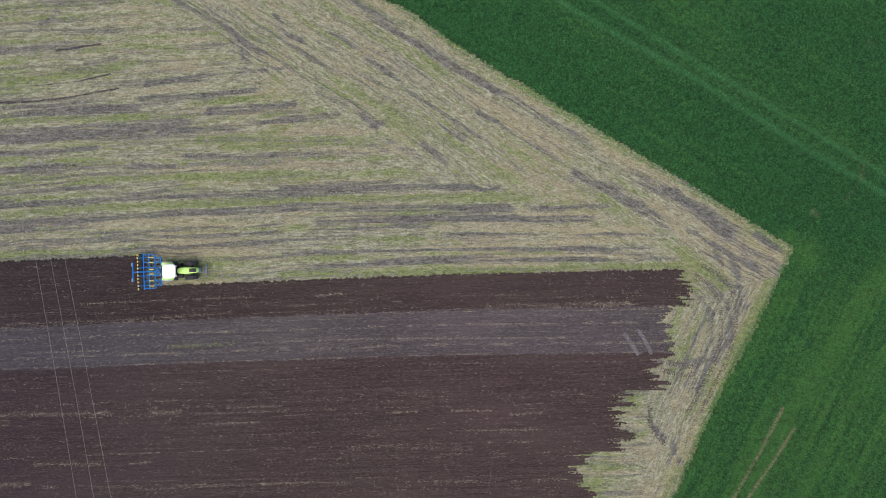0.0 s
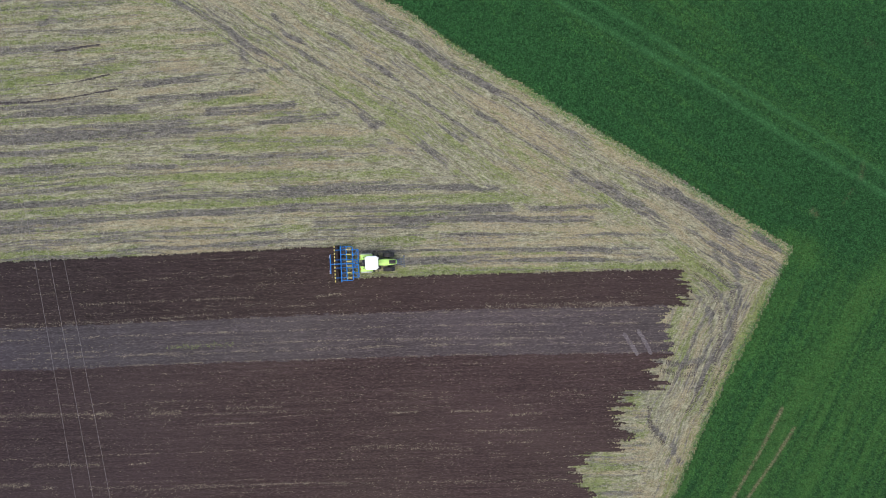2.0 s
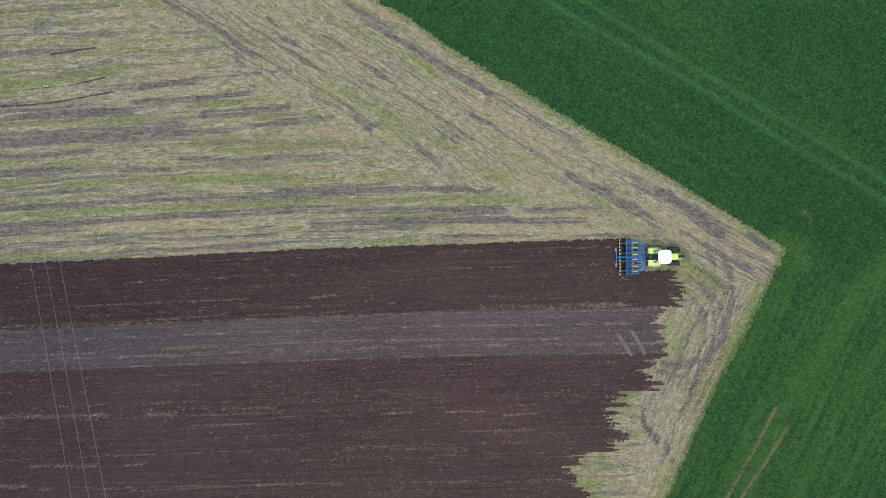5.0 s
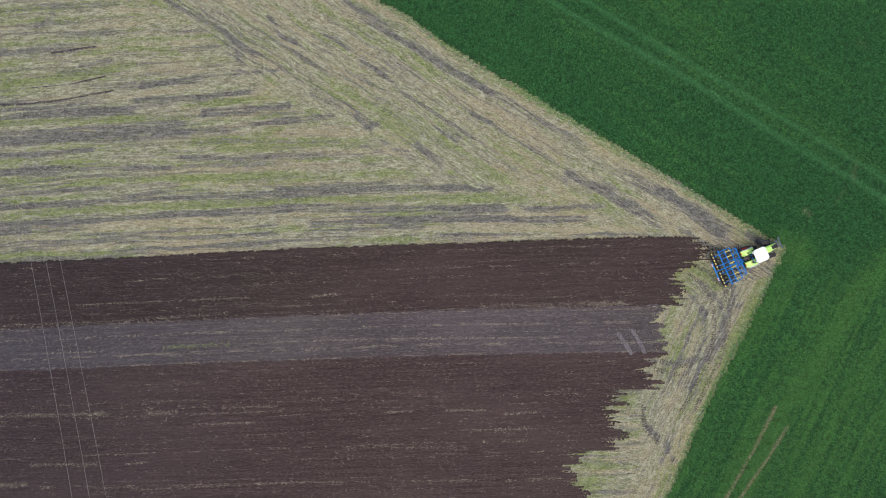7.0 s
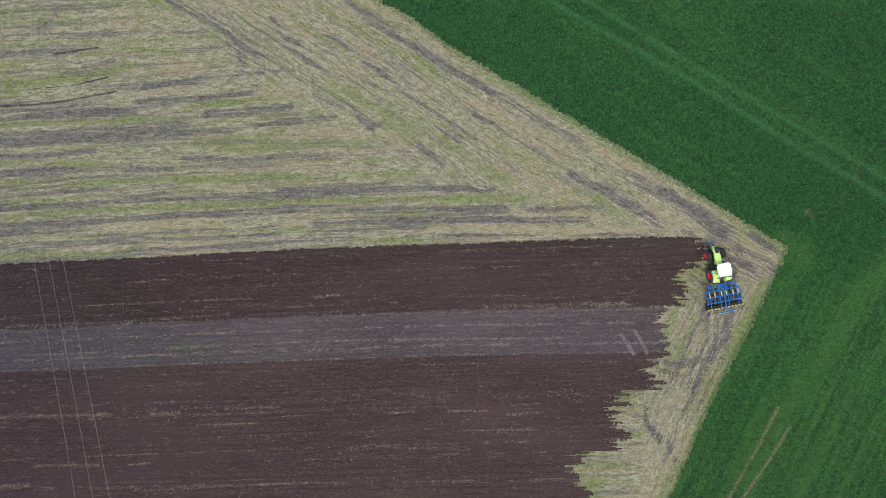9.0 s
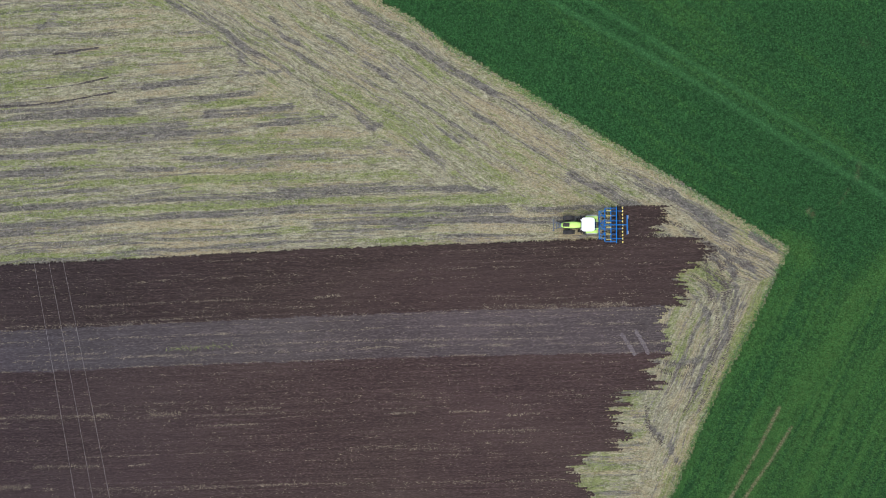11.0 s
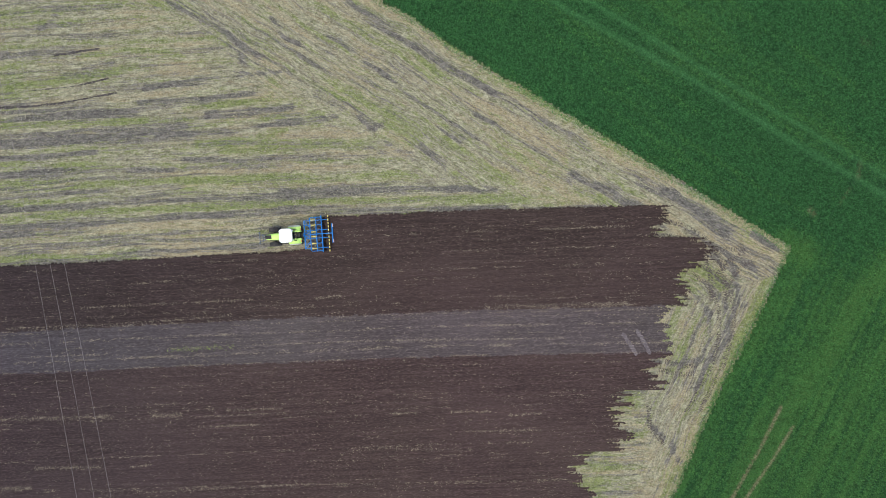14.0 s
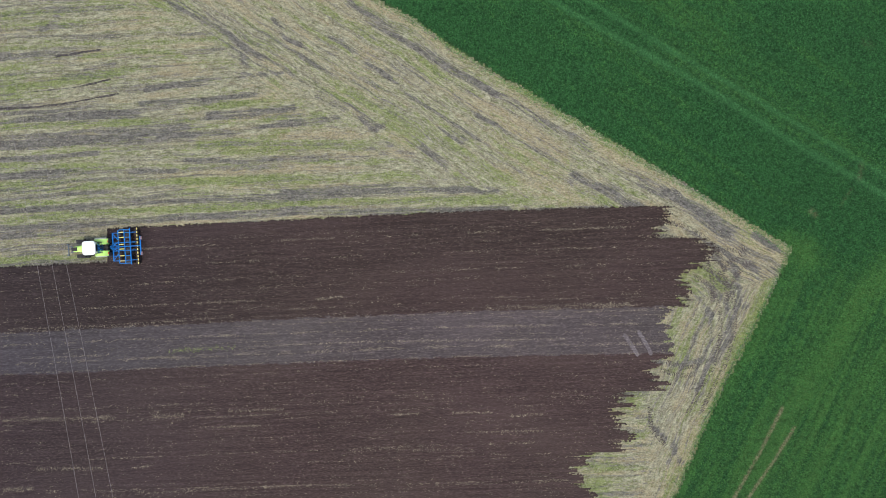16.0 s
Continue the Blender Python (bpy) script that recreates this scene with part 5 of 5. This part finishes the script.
def motions():
    rows = [(t, pose(x, y, 0, 0, 0, turn)) for t, x, y, turn in DRIVE]
    walk(tractor, rows)
    # the cultivator is lifted for the turn
    times = [r[0] for r in DRIVE]
    lift = [float(np.interp(t, [5.4, 5.9, 10.1, 10.6], [0, 0.45, 0.45, 0])) for t in times]
    walk(cultivator, [(t, pose(x, y, h, 0, 0, turn)) for (t, x, y, turn), h in zip(DRIVE, lift)])
    # wheels and roller turn with the ground that they cover; the front wheels steer
    step = 1 / 15
    beats = [k * step for k in range(241)]
    px, py = np.interp(beats, times, [r[1] for r in DRIVE]), np.interp(beats, times, [r[2] for r in DRIVE])
    head = np.radians(np.interp(beats, times, [r[3] for r in DRIVE]))
    ahead = np.concatenate([[0], np.diff(px) * np.cos(head[1:]) + np.diff(py) * np.sin(head[1:])])
    run = np.cumsum(ahead)
    bend = np.gradient(head) / np.where(np.abs(ahead) < 0.12, 0.12 * np.where(ahead < 0, -1, 1), ahead)
    steer = np.degrees(np.clip(np.arctan(2.85 * np.convolve(bend, np.ones(5) / 5, "same")), -0.6, 0.6))
    # the wheels tear the stubble where they turn
    rng = np.random.default_rng(10)
    for k in range(int(5.9 * 15), int(10.4 * 15)):
        if abs(ahead[k]) < 0.05:
            continue
        places = []
        for side in (-0.97, 0.97):
            for j in range(max(1, int(abs(ahead[k]) / 0.2))):
                f = j * 0.2 / abs(ahead[k])
                cx, cy = px[k - 1] + (px[k] - px[k - 1]) * f, py[k - 1] + (py[k] - py[k - 1]) * f
                places.append((cx - side * math.sin(head[k]), cy + side * math.cos(head[k]), head[k]))
        torn = lug_marks("track_piece", places, 0.33, TRACK_SOIL, rng, 0.9)
        torn.parent = fresh_track
        t = k / 15
        walk(torn, [(0.0, pose(0, 0, -0.3)), (t - 0.04, pose(0, 0, -0.3)), (t + 0.06, pose(0, 0, 0)), (16.0, pose(0, 0, 0))])
    for w, s in rear_wheels:
        walk(w, [(t, pose(0, s * 0.97, REAR_R) @ Matrix.Rotation(d / REAR_R, 4, "Y")) for t, d in zip(beats, run)])
    for w, s in front_wheels:
        walk(w, [(t, pose(AXLE, s * 0.97, FRONT_R, 0, 0, a) @ Matrix.Rotation(d / FRONT_R, 4, "Y")) for t, d, a in zip(beats, run, steer)])
    down = np.interp(beats, [5.4, 5.9, 10.1, 10.6], [1, 0, 0, 1])
    rolled = np.cumsum(np.clip(ahead, 0, None) * down) / 1.0
    walk(roller, [(t, pose(ROLL_X, 0, ROLL_R + 0.02) @ Matrix.Rotation(d, 4, "Y")) for t, d in zip(beats, rolled)])
    # the tines reach each slice of soil in turn
    fine = np.arange(0, 16.01, 1 / 30)
    x = np.interp(fine, times, [r[1] for r in DRIVE])
    for made, side, first, last in ((new_slices, -1, 0.0, 6.3), (last_slices, 1, 9.6, 16.0)):
        span = (fine >= first) & (fine <= last)
        tt, tx = fine[span], x[span] + side * 2.9
        order = np.argsort(tx)
        for ob, place in made:
            t = float(np.interp(place, tx[order], tt[order]))
            if side > 0 and place <= tx.min() + 0.2:
                t = 15.95
            t = min(max(t, 0.1), 15.9)
            walk(ob, [(0.0, pose(0, 0, -0.45)), (t - 0.07, pose(0, 0, -0.45)), (t + 0.06, pose(0, 0, 0)), (16.0, pose(0, 0, 0))])


motions()
